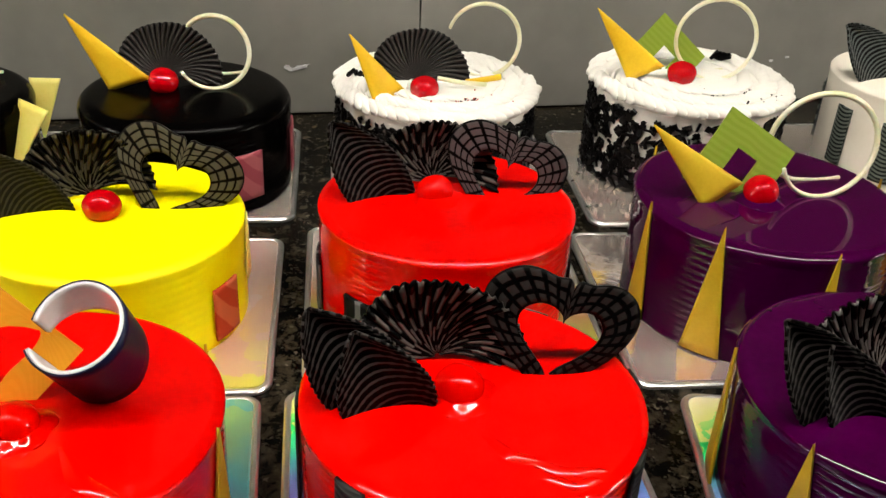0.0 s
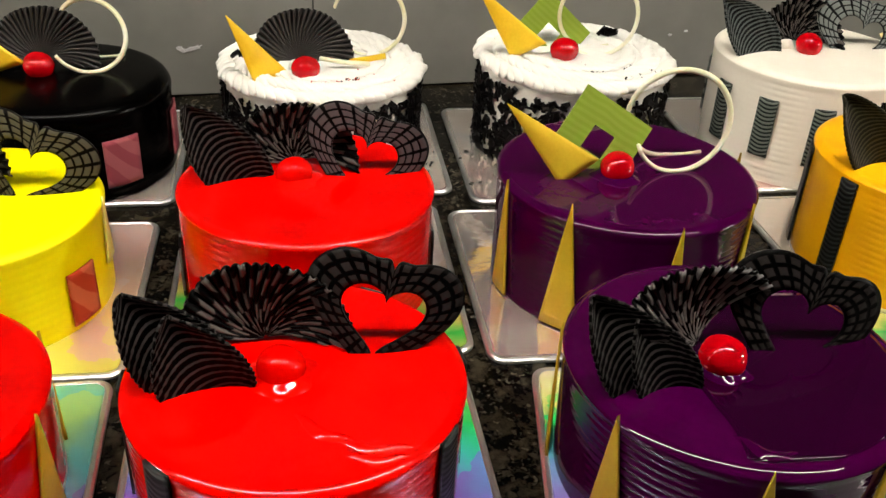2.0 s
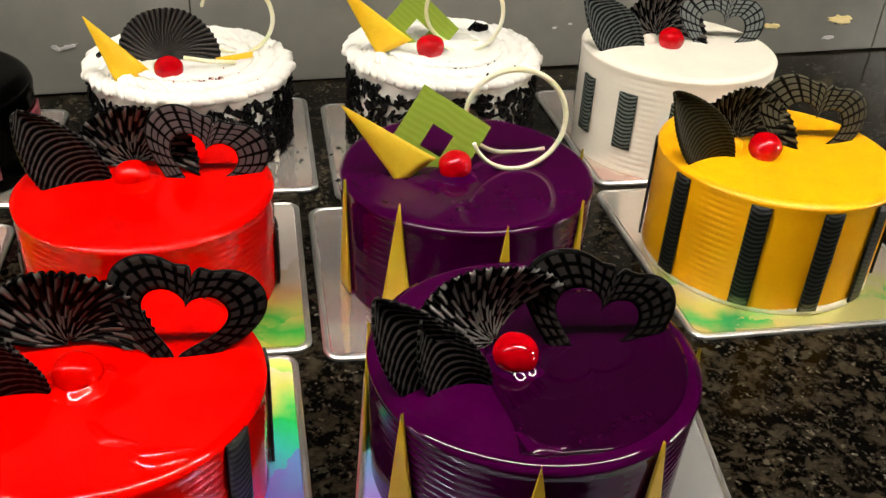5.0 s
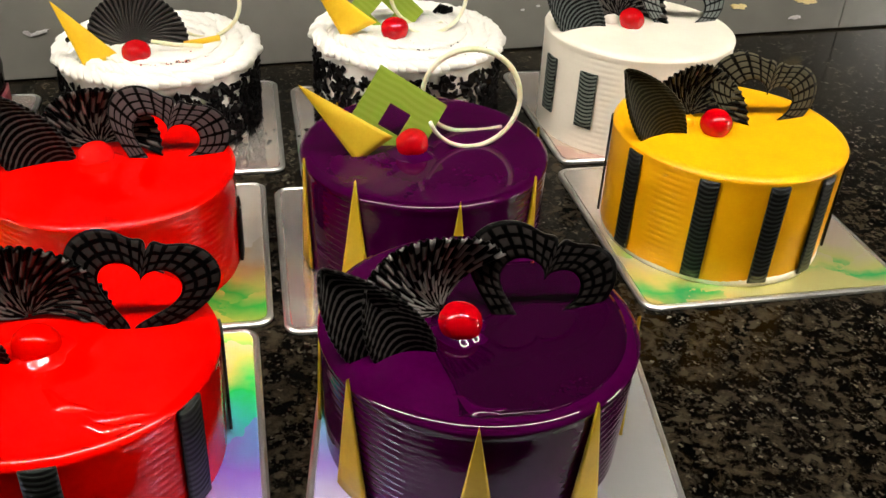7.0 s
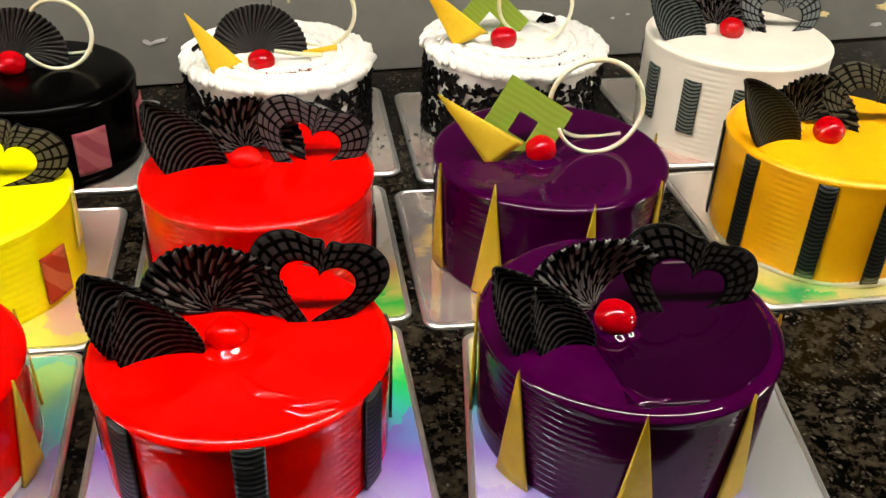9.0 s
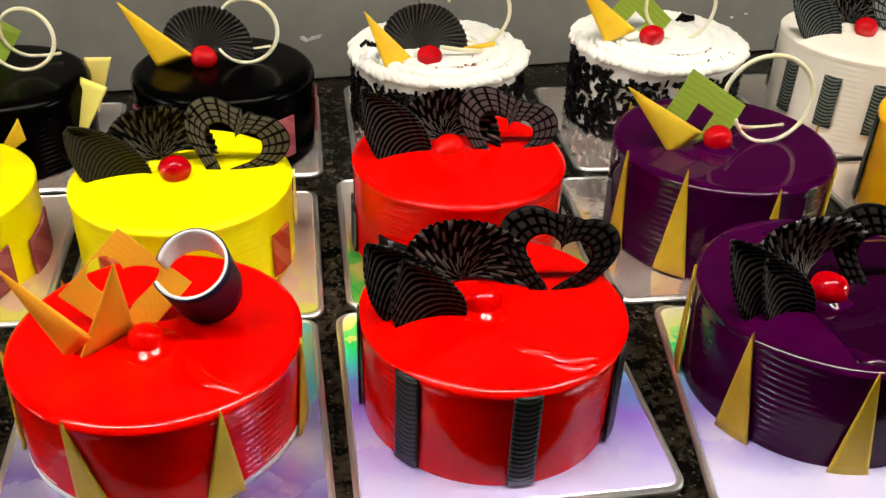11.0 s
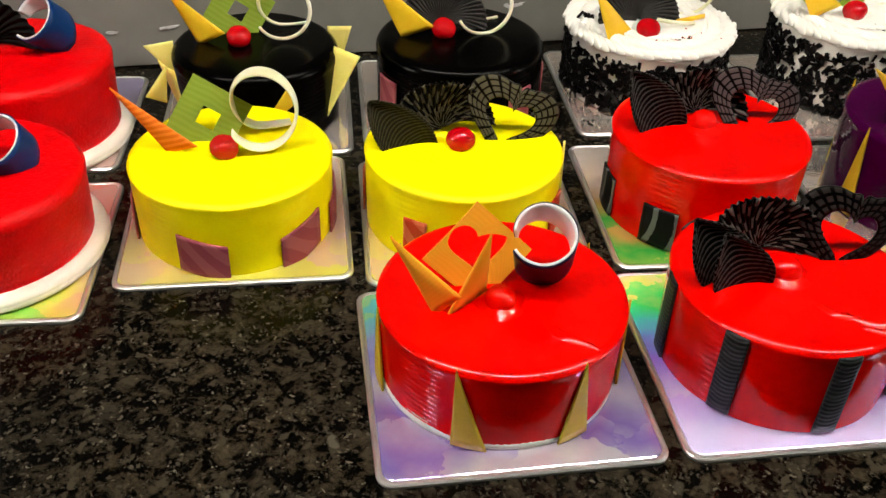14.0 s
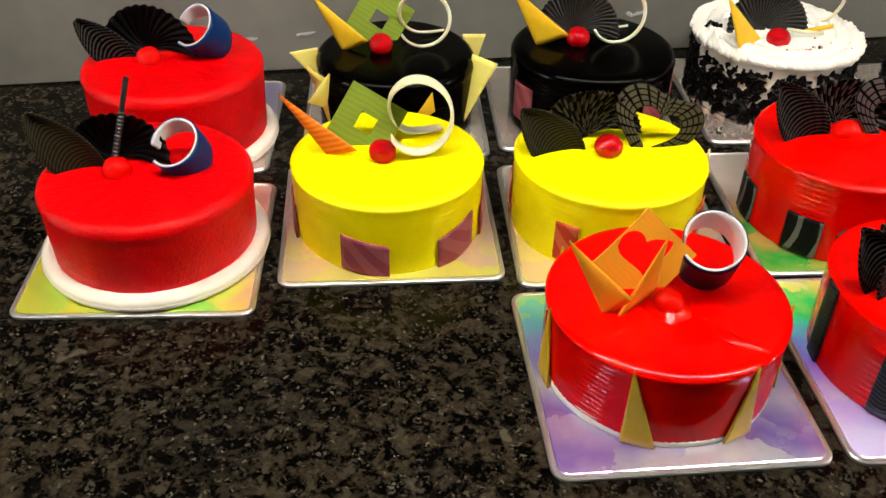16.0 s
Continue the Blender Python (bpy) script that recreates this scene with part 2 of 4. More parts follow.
def emitter(name, colour, strength):
    m, nt, b = nodes_of(name)
    b.inputs["Base Color"].default_value = (0.9, 0.9, 0.9, 1)
    b.inputs["Emission Color"].default_value = (*colour, 1)
    b.inputs["Emission Strength"].default_value = strength
    return m


RED_GLAZE = plain("red_mirror_glaze", (0.62, 0.0, 0.0), (0.80, 0.001, 0.0), 0.02, bump=0.0, spec=0.26, fine=260)
RED_MATTE = plain("red_velvet_icing", (0.60, 0.0, 0.001), (0.78, 0.0, 0.002), 0.34, bump=0.7, fine=330, spec=0.14, distance=0.0016)
PURPLE = plain("purple_mirror_glaze", (0.029, 0.0, 0.021), (0.041, 0.0, 0.030), 0.03, bump=0.0, spec=0.20, fine=260)
PURPLE_DEEP = plain("dark_purple_glaze", (0.012, 0.0, 0.009), (0.018, 0.0, 0.013), 0.03, bump=0.0, spec=0.2, fine=260)
YELLOW = plain("yellow_icing_gel", (0.84, 0.72, 0.0), (0.94, 0.84, 0.0), 0.42, bump=0.03, spec=0.12)
GOLD = plain("golden_yellow_icing_gel", (0.86, 0.365, 0.002), (0.94, 0.455, 0.003), 0.32, bump=0.03, spec=0.3)
WHITE = plain("white_icing", (0.76, 0.70, 0.60), (0.83, 0.77, 0.67), 0.45, bump=0.05, spec=0.3)
CREAM = plain("whipped_cream", (0.78, 0.75, 0.70), (0.86, 0.84, 0.79), 0.55, bump=0.12, spec=0.3, fine=260)
BLACK_GLAZE = plain("dark_chocolate_glaze", (0.0002, 0.00015, 0.00015), (0.0006, 0.0004, 0.0004), 0.21, bump=0.0, spec=0.05)
FLAKE = plain("dark_chocolate_flakes", (0.0006, 0.0005, 0.0006), (0.003, 0.002, 0.002), 0.4, spec=0.08)
CHOC = plain("dark_chocolate", (0.0006, 0.0005, 0.0005), (0.0010, 0.0008, 0.0008), 0.5, bump=0.1, spec=0.06)
CHOC_LEAF = striped("printed_chocolate_leaf", (0.0004, 0.0003, 0.0003), (0.040, 0.036, 0.034), 70.0, 1.2, share=0.74, relief=0.2)
CHOC_LEAF_FINE = striped("finely_printed_chocolate_leaf", (0.009, 0.008, 0.004), (0.032, 0.029, 0.016), 88.0, 2.5, share=0.66, relief=0.2)
CHOC_FAN = striped("pleated_chocolate_fan", (0.0004, 0.0003, 0.0003), (0.085, 0.075, 0.068), 9.0, 0.9, share=0.52, cross=15.0, cross_wobble=6.0)
CHOC_FAN_DARK = striped("dark_pleated_chocolate_fan", (0.0005, 0.0004, 0.0004), (0.030, 0.026, 0.024), 9.0, 0.5, share=0.62, spec=0.2)
CHOC_FAN_PALE = striped("pale_pleated_chocolate_fan", (0.0004, 0.0003, 0.0003), (0.17, 0.16, 0.15), 9.0, 0.9, share=0.38, cross=15.0, cross_wobble=6.0)
CHOC_HEART = striped("netted_chocolate_heart", (0.0004, 0.0003, 0.0003), (0.020, 0.017, 0.016), 42.0, 1.2, share=0.30, cross=46.0)
CHOC_HEART_MAUVE = striped("mauve_netted_chocolate_heart", (0.0006, 0.0004, 0.0004), (0.070, 0.055, 0.056), 34.0, 1.0, share=0.16, cross=62.0)
CHOC_HEART_OLIVE = striped("olive_netted_chocolate_heart", (0.002, 0.0016, 0.001), (0.075, 0.068, 0.045), 34.0, 1.0, share=0.16, cross=62.0)
CHOC_FAN_OLIVE = striped("olive_pleated_chocolate_fan", (0.002, 0.0016, 0.001), (0.060, 0.053, 0.034), 9.0, 0.9, share=0.48, cross=15.0, cross_wobble=6.0)
CHOC_STRIP = striped("ribbed_chocolate_strip", (0.001, 0.001, 0.001), (0.022, 0.025, 0.023), 80.0, 0.8, axis="Y", share=0.58, spec=0.2)
CHOC_SCRIBBLE = striped("scribbled_chocolate_square", (0.006, 0.006, 0.006), (0.12, 0.12, 0.12), 14.0, 9.0, share=0.91)
YELLOW_CHOC = plain("yellow_white_chocolate", (0.68, 0.40, 0.010), (0.80, 0.52, 0.025), 0.4, spec=0.3, bump=0.05, sss=0.15)
PALE_CHOC = plain("pale_yellow_white_chocolate", (0.72, 0.62, 0.12), (0.80, 0.70, 0.22), 0.4, spec=0.3, bump=0.05, sss=0.15)
OLIVE_CHOC = plain("mustard_white_chocolate", (0.50, 0.32, 0.010), (0.62, 0.42, 0.025), 0.42, spec=0.3, bump=0.06, sss=0.1)
ORANGE_CHOC = striped("grained_orange_chocolate", (0.765, 0.335, 0.022), (0.785, 0.35, 0.025), 90.0, 0.6, rough=0.42, relief=0.05)
ORANGE_GRAIN = striped("wood_grained_orange_chocolate", (0.66, 0.14, 0.012), (0.78, 0.21, 0.03), 55.0, 3.5, rough=0.42, relief=0.2)
GREEN_CHOC = striped("grained_green_chocolate", (0.195, 0.265, 0.031), (0.218, 0.29, 0.039), 60.0, 4.0, rough=0.42, relief=0.15)
PINK_CHOC = striped("wood_grained_pink_chocolate", (0.26, 0.055, 0.075), (0.33, 0.095, 0.105), 22.0, 3.0, rough=0.45, relief=0.12, axis="DIAGONAL")
BRICK_CHOC = striped("wood_grained_brick_red_chocolate", (0.40, 0.045, 0.016), (0.52, 0.12, 0.05), 20.0, 3.0, rough=0.45, relief=0.12, axis="DIAGONAL")
IVORY = plain("ivory_white_chocolate", (0.66, 0.62, 0.30), (0.82, 0.80, 0.68), 0.35, spec=0.35, sss=0.15, scale=22)
BLUE = plain("royal_blue_transfer", (0.0, 0.020, 0.095), (0.001, 0.034, 0.15), 0.35, spec=0.2)
NAVY = plain("navy_blue_transfer", (0.0, 0.003, 0.020), (0.001, 0.006, 0.034), 0.35, spec=0.2)
PALE = plain("pale_grey_chocolate", (0.55, 0.55, 0.56), (0.68, 0.68, 0.68), 0.35)
CHERRY = plain("glace_cherry", (0.36, 0.0, 0.002), (0.52, 0.0, 0.004), 0.06, bump=0.03, spec=0.4, scale=60)
SILVER = plain("silver_board_rim", (0.55, 0.55, 0.54), (0.72, 0.71, 0.69), 0.3, metallic=0.85, bump=0.1)
GRANITE = granite()
PANEL = plain("grey_wall_panel", (0.145, 0.142, 0.126), (0.215, 0.205, 0.184), 0.22, scale=5.0, fine=24, bump=0.01, spec=0.5)
SEAM = plain("dark_joint", (0.01, 0.01, 0.01), (0.025, 0.024, 0.022), 0.6)
CHIP = plain("bare_plaster_chip", (0.72, 0.56, 0.22), (0.82, 0.70, 0.38), 0.8, bump=0.4, scale=90)
SMEAR = plain("whitish_smear", (0.34, 0.33, 0.33), (0.52, 0.50, 0.50), 0.6, bump=0.3, scale=120)
PAINT = plain("dim_wall_paint", (0.055, 0.05, 0.045), (0.075, 0.068, 0.06), 0.7, scale=2.0)
CEIL = plain("grey_ceiling_paint", (0.06, 0.056, 0.052), (0.08, 0.075, 0.07), 0.8, scale=2.0)
TILE = plain("grey_floor", (0.08, 0.075, 0.07), (0.12, 0.115, 0.11), 0.5, scale=3.0)
CABINET = plain("dark_laminate", (0.010, 0.009, 0.008), (0.018, 0.016, 0.014), 0.5, scale=5.0, spec=0.2)
GLOW = emitter("lamp_diffuser_glow", (1.0, 0.945, 0.83), LAMP_GLOW)
HOUSING = plain("white_enamel", (0.70, 0.70, 0.68), (0.78, 0.78, 0.76), 0.4)

G1, G2 = (0.80, 0.73, 0.66), (0.88, 0.77, 0.70)
RAINBOW = foil("rainbow_foil", [(0.14, (0.56, 0.50, 0.80)), (0.40, (0.36, 0.20, 0.88)), (0.56, (0.20, 0.42, 0.94)), (0.67, (0.08, 0.84, 0.72)),
                                (0.77, (0.03, 0.94, 0.18)), (0.87, (0.86, 0.94, 0.20)), (0.97, (0.92, 0.86, 0.55))], 0.16, 4, metal=0.2, rough=0.12)
RAINBOW_STOPS = [(0.14, (0.66, 0.62, 0.86)), (0.34, (0.42, 0.30, 0.90)), (0.50, (0.30, 0.55, 0.95)), (0.64, (0.10, 0.84, 0.80)), (0.74, (0.05, 0.92, 0.20)), (0.85, (0.88, 0.94, 0.24)), (0.97, (0.92, 0.86, 0.55))]
RAINBOW_FADED = foil("rainbow_foil_fading_to_silver", RAINBOW_STOPS, 0.16, 4, metal=0.2, rough=0.12, fade=(0.08, 0.16))
GOLD_FOIL = foil("silver_foil_with_green_edge", [(0.02, (0.80, 0.76, 0.30)), (0.10, (0.06, 0.70, 0.20)), (0.16, (0.78, 0.80, 0.28)), (0.30, (0.86, 0.74, 0.58)), (0.6, G2), (0.9, G1)], 0.30, 6, rough=0.1, metal=0.65)
VIOLET = foil("violet_foil", [(0.0, (0.62, 0.58, 0.66)), (0.16, (0.28, 0.19, 0.60)), (0.34, (0.62, 0.60, 0.82)), (0.5, (0.36, 0.31, 0.72)), (0.64, (0.40, 0.48, 0.84)), (0.78, (0.20, 0.72, 0.75)), (0.92, (0.40, 0.78, 0.40))], 0.30, 4, metal=0.6, rough=0.08)
SILVER_FOIL = foil("silver_foil", [(0.0, (0.74, 0.52, 0.48)), (0.14, (0.84, 0.70, 0.62)), (0.4, G1), (0.6, G2), (0.78, (0.72, 0.68, 0.68)), (0.95, (0.82, 0.72, 0.66))], 0.55, 10, rough=0.1, metal=0.75, scale=17.0)
PINK_FOIL = foil("rosy_silver_foil", [(0.0, (0.86, 0.84, 0.16)), (0.2, (0.88, 0.70, 0.34)), (0.45, (0.86, 0.58, 0.46)), (0.7, (0.84, 0.66, 0.58)), (0.95, (0.76, 0.68, 0.62))], 0.5, -8, rough=0.1, scale=17.0)
GREEN_FOIL = foil("green_and_silver_foil", [(0.0, (0.60, 0.70, 0.12)), (0.16, (0.05, 0.55, 0.08)), (0.24, (0.62, 0.62, 0.14)), (0.36, (0.72, 0.42, 0.20)), (0.48, (0.72, 0.62, 0.52)), (0.65, G2), (0.9, G1)], 0.34, 6)
LIME_FOIL = foil("lime_and_yellow_foil", [(0.05, (0.86, 0.80, 0.08)), (0.3, (0.40, 0.86, 0.15)), (0.55, (0.88, 0.86, 0.16)), (0.75, (0.84, 0.52, 0.42)), (0.95, (0.76, 0.62, 0.56))], 0.5, 60)
LILAC_FOIL = foil("lilac_silver_foil", [(0.1, (0.66, 0.50, 0.46)), (0.5, (0.50, 0.46, 0.60)), (0.9, (0.42, 0.38, 0.60))], 0.25, 0)

# ---- the place: counter, wall, room ----
WALL_TURN = math.degrees(math.atan(0.122))
WALL = pose(0, 1.03, 0, 0, 0, WALL_TURN)
tagged(part("countertop", box_bm(-1.9, -0.32, -0.035, 1.9, 1.32, 0.0, 0.004), GRANITE, smooth=False),
       "polished dark brown granite countertop with pale flecks", "countertop", kind="structure")
tagged(part("counter_base", box_bm(-1.85, -0.26, -0.9, 1.85, 1.2, -0.035), CABINET, smooth=False), "dark laminate counter base below the granite top", "counter", kind="structure")
tagged(part("floor", box_bm(-2.6, -2.6, -0.95, 2.6, 1.9, -0.9), TILE, smooth=False), "plain grey tiled shop floor", "floor", kind="structure")
tagged(part("ceiling", box_bm(-2.6, -2.6, 1.75, 2.6, 1.9, 1.8), CEIL, smooth=False), "plain grey painted ceiling", "ceiling", kind="structure")
tagged(part("wall_west", box_bm(-2.65, -2.6, -0.9, -2.6, 1.9, 1.75), PAINT, smooth=False), "plain dim painted side wall", "wall", kind="structure")
tagged(part("wall_east", box_bm(2.6, -2.6, -0.9, 2.65, 1.9, 1.75), PAINT, smooth=False), "plain dim painted side wall", "wall", kind="structure")
tagged(part("wall_south", box_bm(-2.6, -2.65, -0.9, 2.6, -2.6, 1.75), PAINT, smooth=False), "plain dim painted wall opposite the counter", "wall", kind="structure")
backing = tagged(part("wall_north", box_bm(-2.7, 0.006, -0.9, 2.7, 0.06, 1.75), SEAM, smooth=False, m=WALL), "grey panelled wall behind the cake counter", "wall", kind="structure")
for x0, x1 in ((-2.7, -1.725), (-1.725, 0.079), (0.079, 0.981), (0.981, 1.883), (1.883, 2.7)):
    part("panel", box_bm(x0 + 0.0006, -0.004, 0.0025, x1 - 0.0006, 0.0055, 0.17, 0.001), PANEL, backing, smooth=False)
    # upper wall is unseen: dark panels added to keep the glaze reflections dark
    part("unseen_dark_panel", box_bm(x0 + 0.0006, -0.004, 0.1724, x1 - 0.0006, 0.0055, 1.75, 0.001), CABINET, backing, smooth=False)


def blotch(name, u, z, w, h, material, label, seed, tilt=0.0):
    """A thin ragged patch stuck on the wall."""
    rnd = random.Random(seed)
    bm = bmesh.new()
    n = 22
    rim = []
    for i in range(n):
        a = 2 * math.pi * i / n
        k = 0.7 + 0.5 * rnd.random()
        rim.append((w / 2 * k * math.cos(a), h / 2 * k * math.sin(a)))
    lo = [bm.verts.new((x, 0, y)) for x, y in rim]
    hi = [bm.verts.new((x * 0.8, -0.0012, y * 0.8)) for x, y in rim]
    for i in range(n):
        j = (i + 1) % n
        bm.faces.new((lo[i], lo[j], hi[j], hi[i]))
    bm.faces.new(hi)
    bm.faces.new(lo[::-1])
    ob = part(name, bm, material, backing, label, smooth=False)
    ob.matrix_basis = pose(u, -0.0044, z, 0, tilt, 0)
    return ob


blotch("paint_chip", 0.918, 0.046, 0.040, 0.013, CHIP, "bare yellowish plaster patch", 3, 4)
blotch("paint_chip", 0.812, 0.041, 0.026, 0.008, CHIP, "bare yellowish plaster patch", 5, 6)
blotch("smear", 0.905, 0.022, 0.022, 0.006, SMEAR, "whitish cream smear", 7)
blotch("smear", -0.050, 0.054, 0.022, 0.005, SMEAR, "whitish cream smear", 8, -16)
blotch("smear", -0.062, 0.054, 0.010, 0.006, SMEAR, "whitish cream smear", 9, 30)
blotch("smear", -0.324, 0.016, 0.018, 0.005, SMEAR, "whitish cream smear", 10)
blotch("smear", -0.475, 0.049, 0.026, 0.004, SMEAR, "whitish cream smear", 11, -6)
blotch("smear", -0.540, 0.046, 0.015, 0.005, SMEAR, "whitish cream smear", 12)
blotch("smear", 0.525, 0.056, 0.006, 0.003, SMEAR, "whitish cream smear", 13)
blotch("smear", 0.505, 0.052, 0.006, 0.003, SMEAR, "whitish cream smear", 14)


def strip_light(x, y, z, length, width, turn, tip):
    lamp = thing("strip_light", x, y, z, 0, "white enamel batten with a glowing diffuser", "lamp", "strip lights overhead")
    lamp.matrix_basis = pose(x, y, z, 0, 0, turn) @ pose(0, 0, 0, tip, 0, 0)
    part("housing", box_bm(-length / 2 - 0.01, -width / 2 - 0.01, 0.002, length / 2 + 0.01, width / 2 + 0.01, 0.04, 0.004), HOUSING, lamp, smooth=False)
    part("diffuser", box_bm(-length / 2, -width / 2, -0.008, length / 2, width / 2, 0.0015, 0.002), GLOW, lamp, "glowing white diffuser", smooth=False)
    for s in (-1, 1):
        part("end_cap", box_bm(s * (length / 2 + 0.012) - 0.008, -width / 2, -0.008, s * (length / 2 + 0.012) + 0.008, width / 2, 0.03, 0.002), HOUSING, lamp, smooth=False)
        if not tip:
            part("hanger", box_bm(s * length / 3 - 0.003, -0.003, 0.039, s * length / 3 + 0.003, 0.003, 1.7502 - z), HOUSING, lamp, smooth=False)
    return lamp


for row in LAMPS:
    strip_light(*row)


# ---- cake boards ----
def rounded(half, r, n=6):
    out = []
    for cx, cy, a0 in ((1, 1, 0), (-1, 1, 90), (-1, -1, 180), (1, -1, 270)):
        for i in range(n + 1):
            a = radians(a0 + 90 * i / n)
            out.append((cx * (half - r) + r * math.cos(a), cy * (half - r) + r * math.sin(a)))
    return out


def slab(half, r, levels):
    """A rounded square built of (inset, height) levels from its underside to its top."""
    bm = bmesh.new()
    rings = [[bm.verts.new((x, y, z)) for x, y in rounded(half - inset, max(r - inset, 0.002))] for inset, z in levels]
    n = len(rings[0])
    for a, b in zip(rings, rings[1:]):
        for i in range(n):
            bm.faces.new((a[i], a[(i + 1) % n], b[(i + 1) % n], b[i]))
    bm.faces.new(rings[-1])
    bm.faces.new(rings[0][::-1])
    return bm


BOARD = 0.0042


def cake_board(x, y, half, turn, material, label):
    b = thing("cake_board", x, y, 0.0, turn, label, "cake board", "foil cake boards on the counter")
    part("silver_rim", slab(half, 0.013, [(0.001, 0.0), (0, 0.0008), (0, 0.003), (0.0015, 0.0042), (0.0035, 0.0042), (0.0045, 0.0034)]), SILVER, b, smooth=False)
    part("foil_top", slab(half - 0.0046, 0.009, [(0, 0.002), (0, 0.0038), (0.001, BOARD)]), material, b, "foil face with painted-in coloured sheen", smooth=False)
    return b


# ---- parts of the cakes ----
def frosting(cake, r, h, material, grooves=16, depth=0.0007, edge=0.006, base=0.0, dome=0.0012, seed=0, rough_top=0.0, taper=0.012, name="frosting", label="", lip=0.0007):
    """The iced body: combed sides, rounded shoulder and a faintly uneven top."""
    prof = []
    # glazed shoulders are low soft bevels, velvety ones are round
    wide, tall, soft = (edge, edge * 0.64, 1.34) if edge < 0.007 else (edge, edge, 1.0)
    z0, z1 = base, h - tall
    n = grooves * 6
    for i in range(n + 1):
        z = z0 + (z1 - z0) * i / n
        rr = r * (1 - taper * (1 - i / n)) + lip * (math.exp(-((z1 - z) / 0.0045) ** 2) - 1)
        prof.append((rr, z))
    for i in range(1, 11):
        a = math.pi / 2 * i / 10
        prof.append((r - wide + wide * max(math.cos(a), 0.0) ** soft, z1 + tall * math.sin(a) ** soft))
    for k in (0.95, 0.88, 0.78, 0.66, 0.54, 0.41, 0.28, 0.14):
        prof.append(((r - edge) * k, h + dome * (1 - k * k) * 0.6))
    ph = seed * 1.7

    def wob(a, rr, z):
        x, y = rr * math.cos(a), rr * math.sin(a)
        d = noise.noise(Vector((x * 16 + ph, y * 16, z * 8 + seed)))
        top = min(1.0, max(0.0, (z - h + edge) / edge))
        dz = top * (0.00022 * d + rough_top * noise.noise(Vector((x * 150, y * 150, seed))))
        comb = 0.0
        if z < z1:
            uneven = 0.06 + 1.1 * math.sin(2 * a + 0.25 * math.sin(3 * a + seed)) ** 14
            comb = depth * uneven * (1 - abs(math.sin(math.pi * grooves * (z - z0) / (z1 - z0)))) * min(1, (z1 - z) / 0.006)
        return -comb + 0.0005 * d + rough_top * 0.5 * noise.noise(Vector((x * 150, y * 150, z * 150))), dz
    return part(name, lathe(prof, 128, wob), material, cake, label)


def cream_base(cake, r, height):
    prof = [(r * 0.99, 0.0), (r * 0.997, height * 0.3), (r * 0.995, height), (r * 0.9, height + 0.001)]
    return part("cream_base", lathe(prof, 96), WHITE, cake, "uncoated white cream at the foot")


def cherry(cake, x, y, h, r=0.0125, seed=0, glazed=False):
    bm = bmesh.new()
    bmesh.ops.create_uvsphere(bm, u_segments=28, v_segments=18, radius=r)
    for v in bm.verts:
        d = v.co.normalized()
        k = 1 + 0.05 * noise.noise(d * 1.6 + Vector((seed, 0, 0))) - 0.10 * max(0, d.z - 0.8)
        v.co = Vector((d.x * r * k * 1.06, d.y * r * k * 1.02, d.z * r * k * 0.92))
    return part("cherry", bm, RED_GLAZE if glazed else CHERRY, cake, "cherry coated with red glaze" if glazed else "shiny red glace cherry", m=pose(x, y, h + r * (0.42 if glazed else 0.62), 12, 8, 40 * seed))


def ripple(cake, a, b, h, bend, material, w=0.0060, b2=0.0026):
    """A low crease left in the poured glaze."""
    a, b = Vector((*a, h)), Vector((*b, h))
    side = Vector((-(b - a).y, (b - a).x, 0)).normalized()

    def fn(u, v):
        c = 2 * v - 1
        t = math.sin(math.pi * min(max(u, 0.02), 0.98)) ** 0.6
        return a.lerp(b, u) + side * (bend * math.sin(math.pi * u) + 0.0012 * math.sin(9 * u) + c * w * t) + Vector((0, 0, b2 * t * (1 - (c * c + 0.01) ** 0.68) - 0.0003))
    return part("glaze_ripple", sheet(fn, 40, 16, 0.0004), material, cake, "low crease in the poured glaze")


def pool(cake, x, y, r, h, material):
    """The glaze that has gathered round the foot of the cherry."""
    r += 0.003
    prof = [(r + 0.0062, -0.0006), (r + 0.0048, 0.0001), (r + 0.0032, 0.0008), (r + 0.0016, 0.0016), (r, 0.0025), (r - 0.0018, 0.0037), (r - 0.004, 0.0048), (r * 0.4, 0.005)]
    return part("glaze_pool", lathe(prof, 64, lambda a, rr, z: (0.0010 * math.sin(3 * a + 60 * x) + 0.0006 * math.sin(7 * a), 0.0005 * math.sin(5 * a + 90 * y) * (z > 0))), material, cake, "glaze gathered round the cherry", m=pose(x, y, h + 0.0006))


def dark_glaze(cake, r, h, x0, y0, y1, material):
    """A thin, darker sheet lying over one side of the top."""
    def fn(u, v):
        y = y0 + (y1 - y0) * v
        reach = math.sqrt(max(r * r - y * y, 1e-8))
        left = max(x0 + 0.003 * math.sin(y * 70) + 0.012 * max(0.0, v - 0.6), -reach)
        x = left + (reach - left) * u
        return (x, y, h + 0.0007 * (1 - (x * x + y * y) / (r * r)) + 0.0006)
    return part("dark_glaze_layer", sheet(fn, 40, 40, 0.0005), material, cake, "darker purple layer on one side of the top")


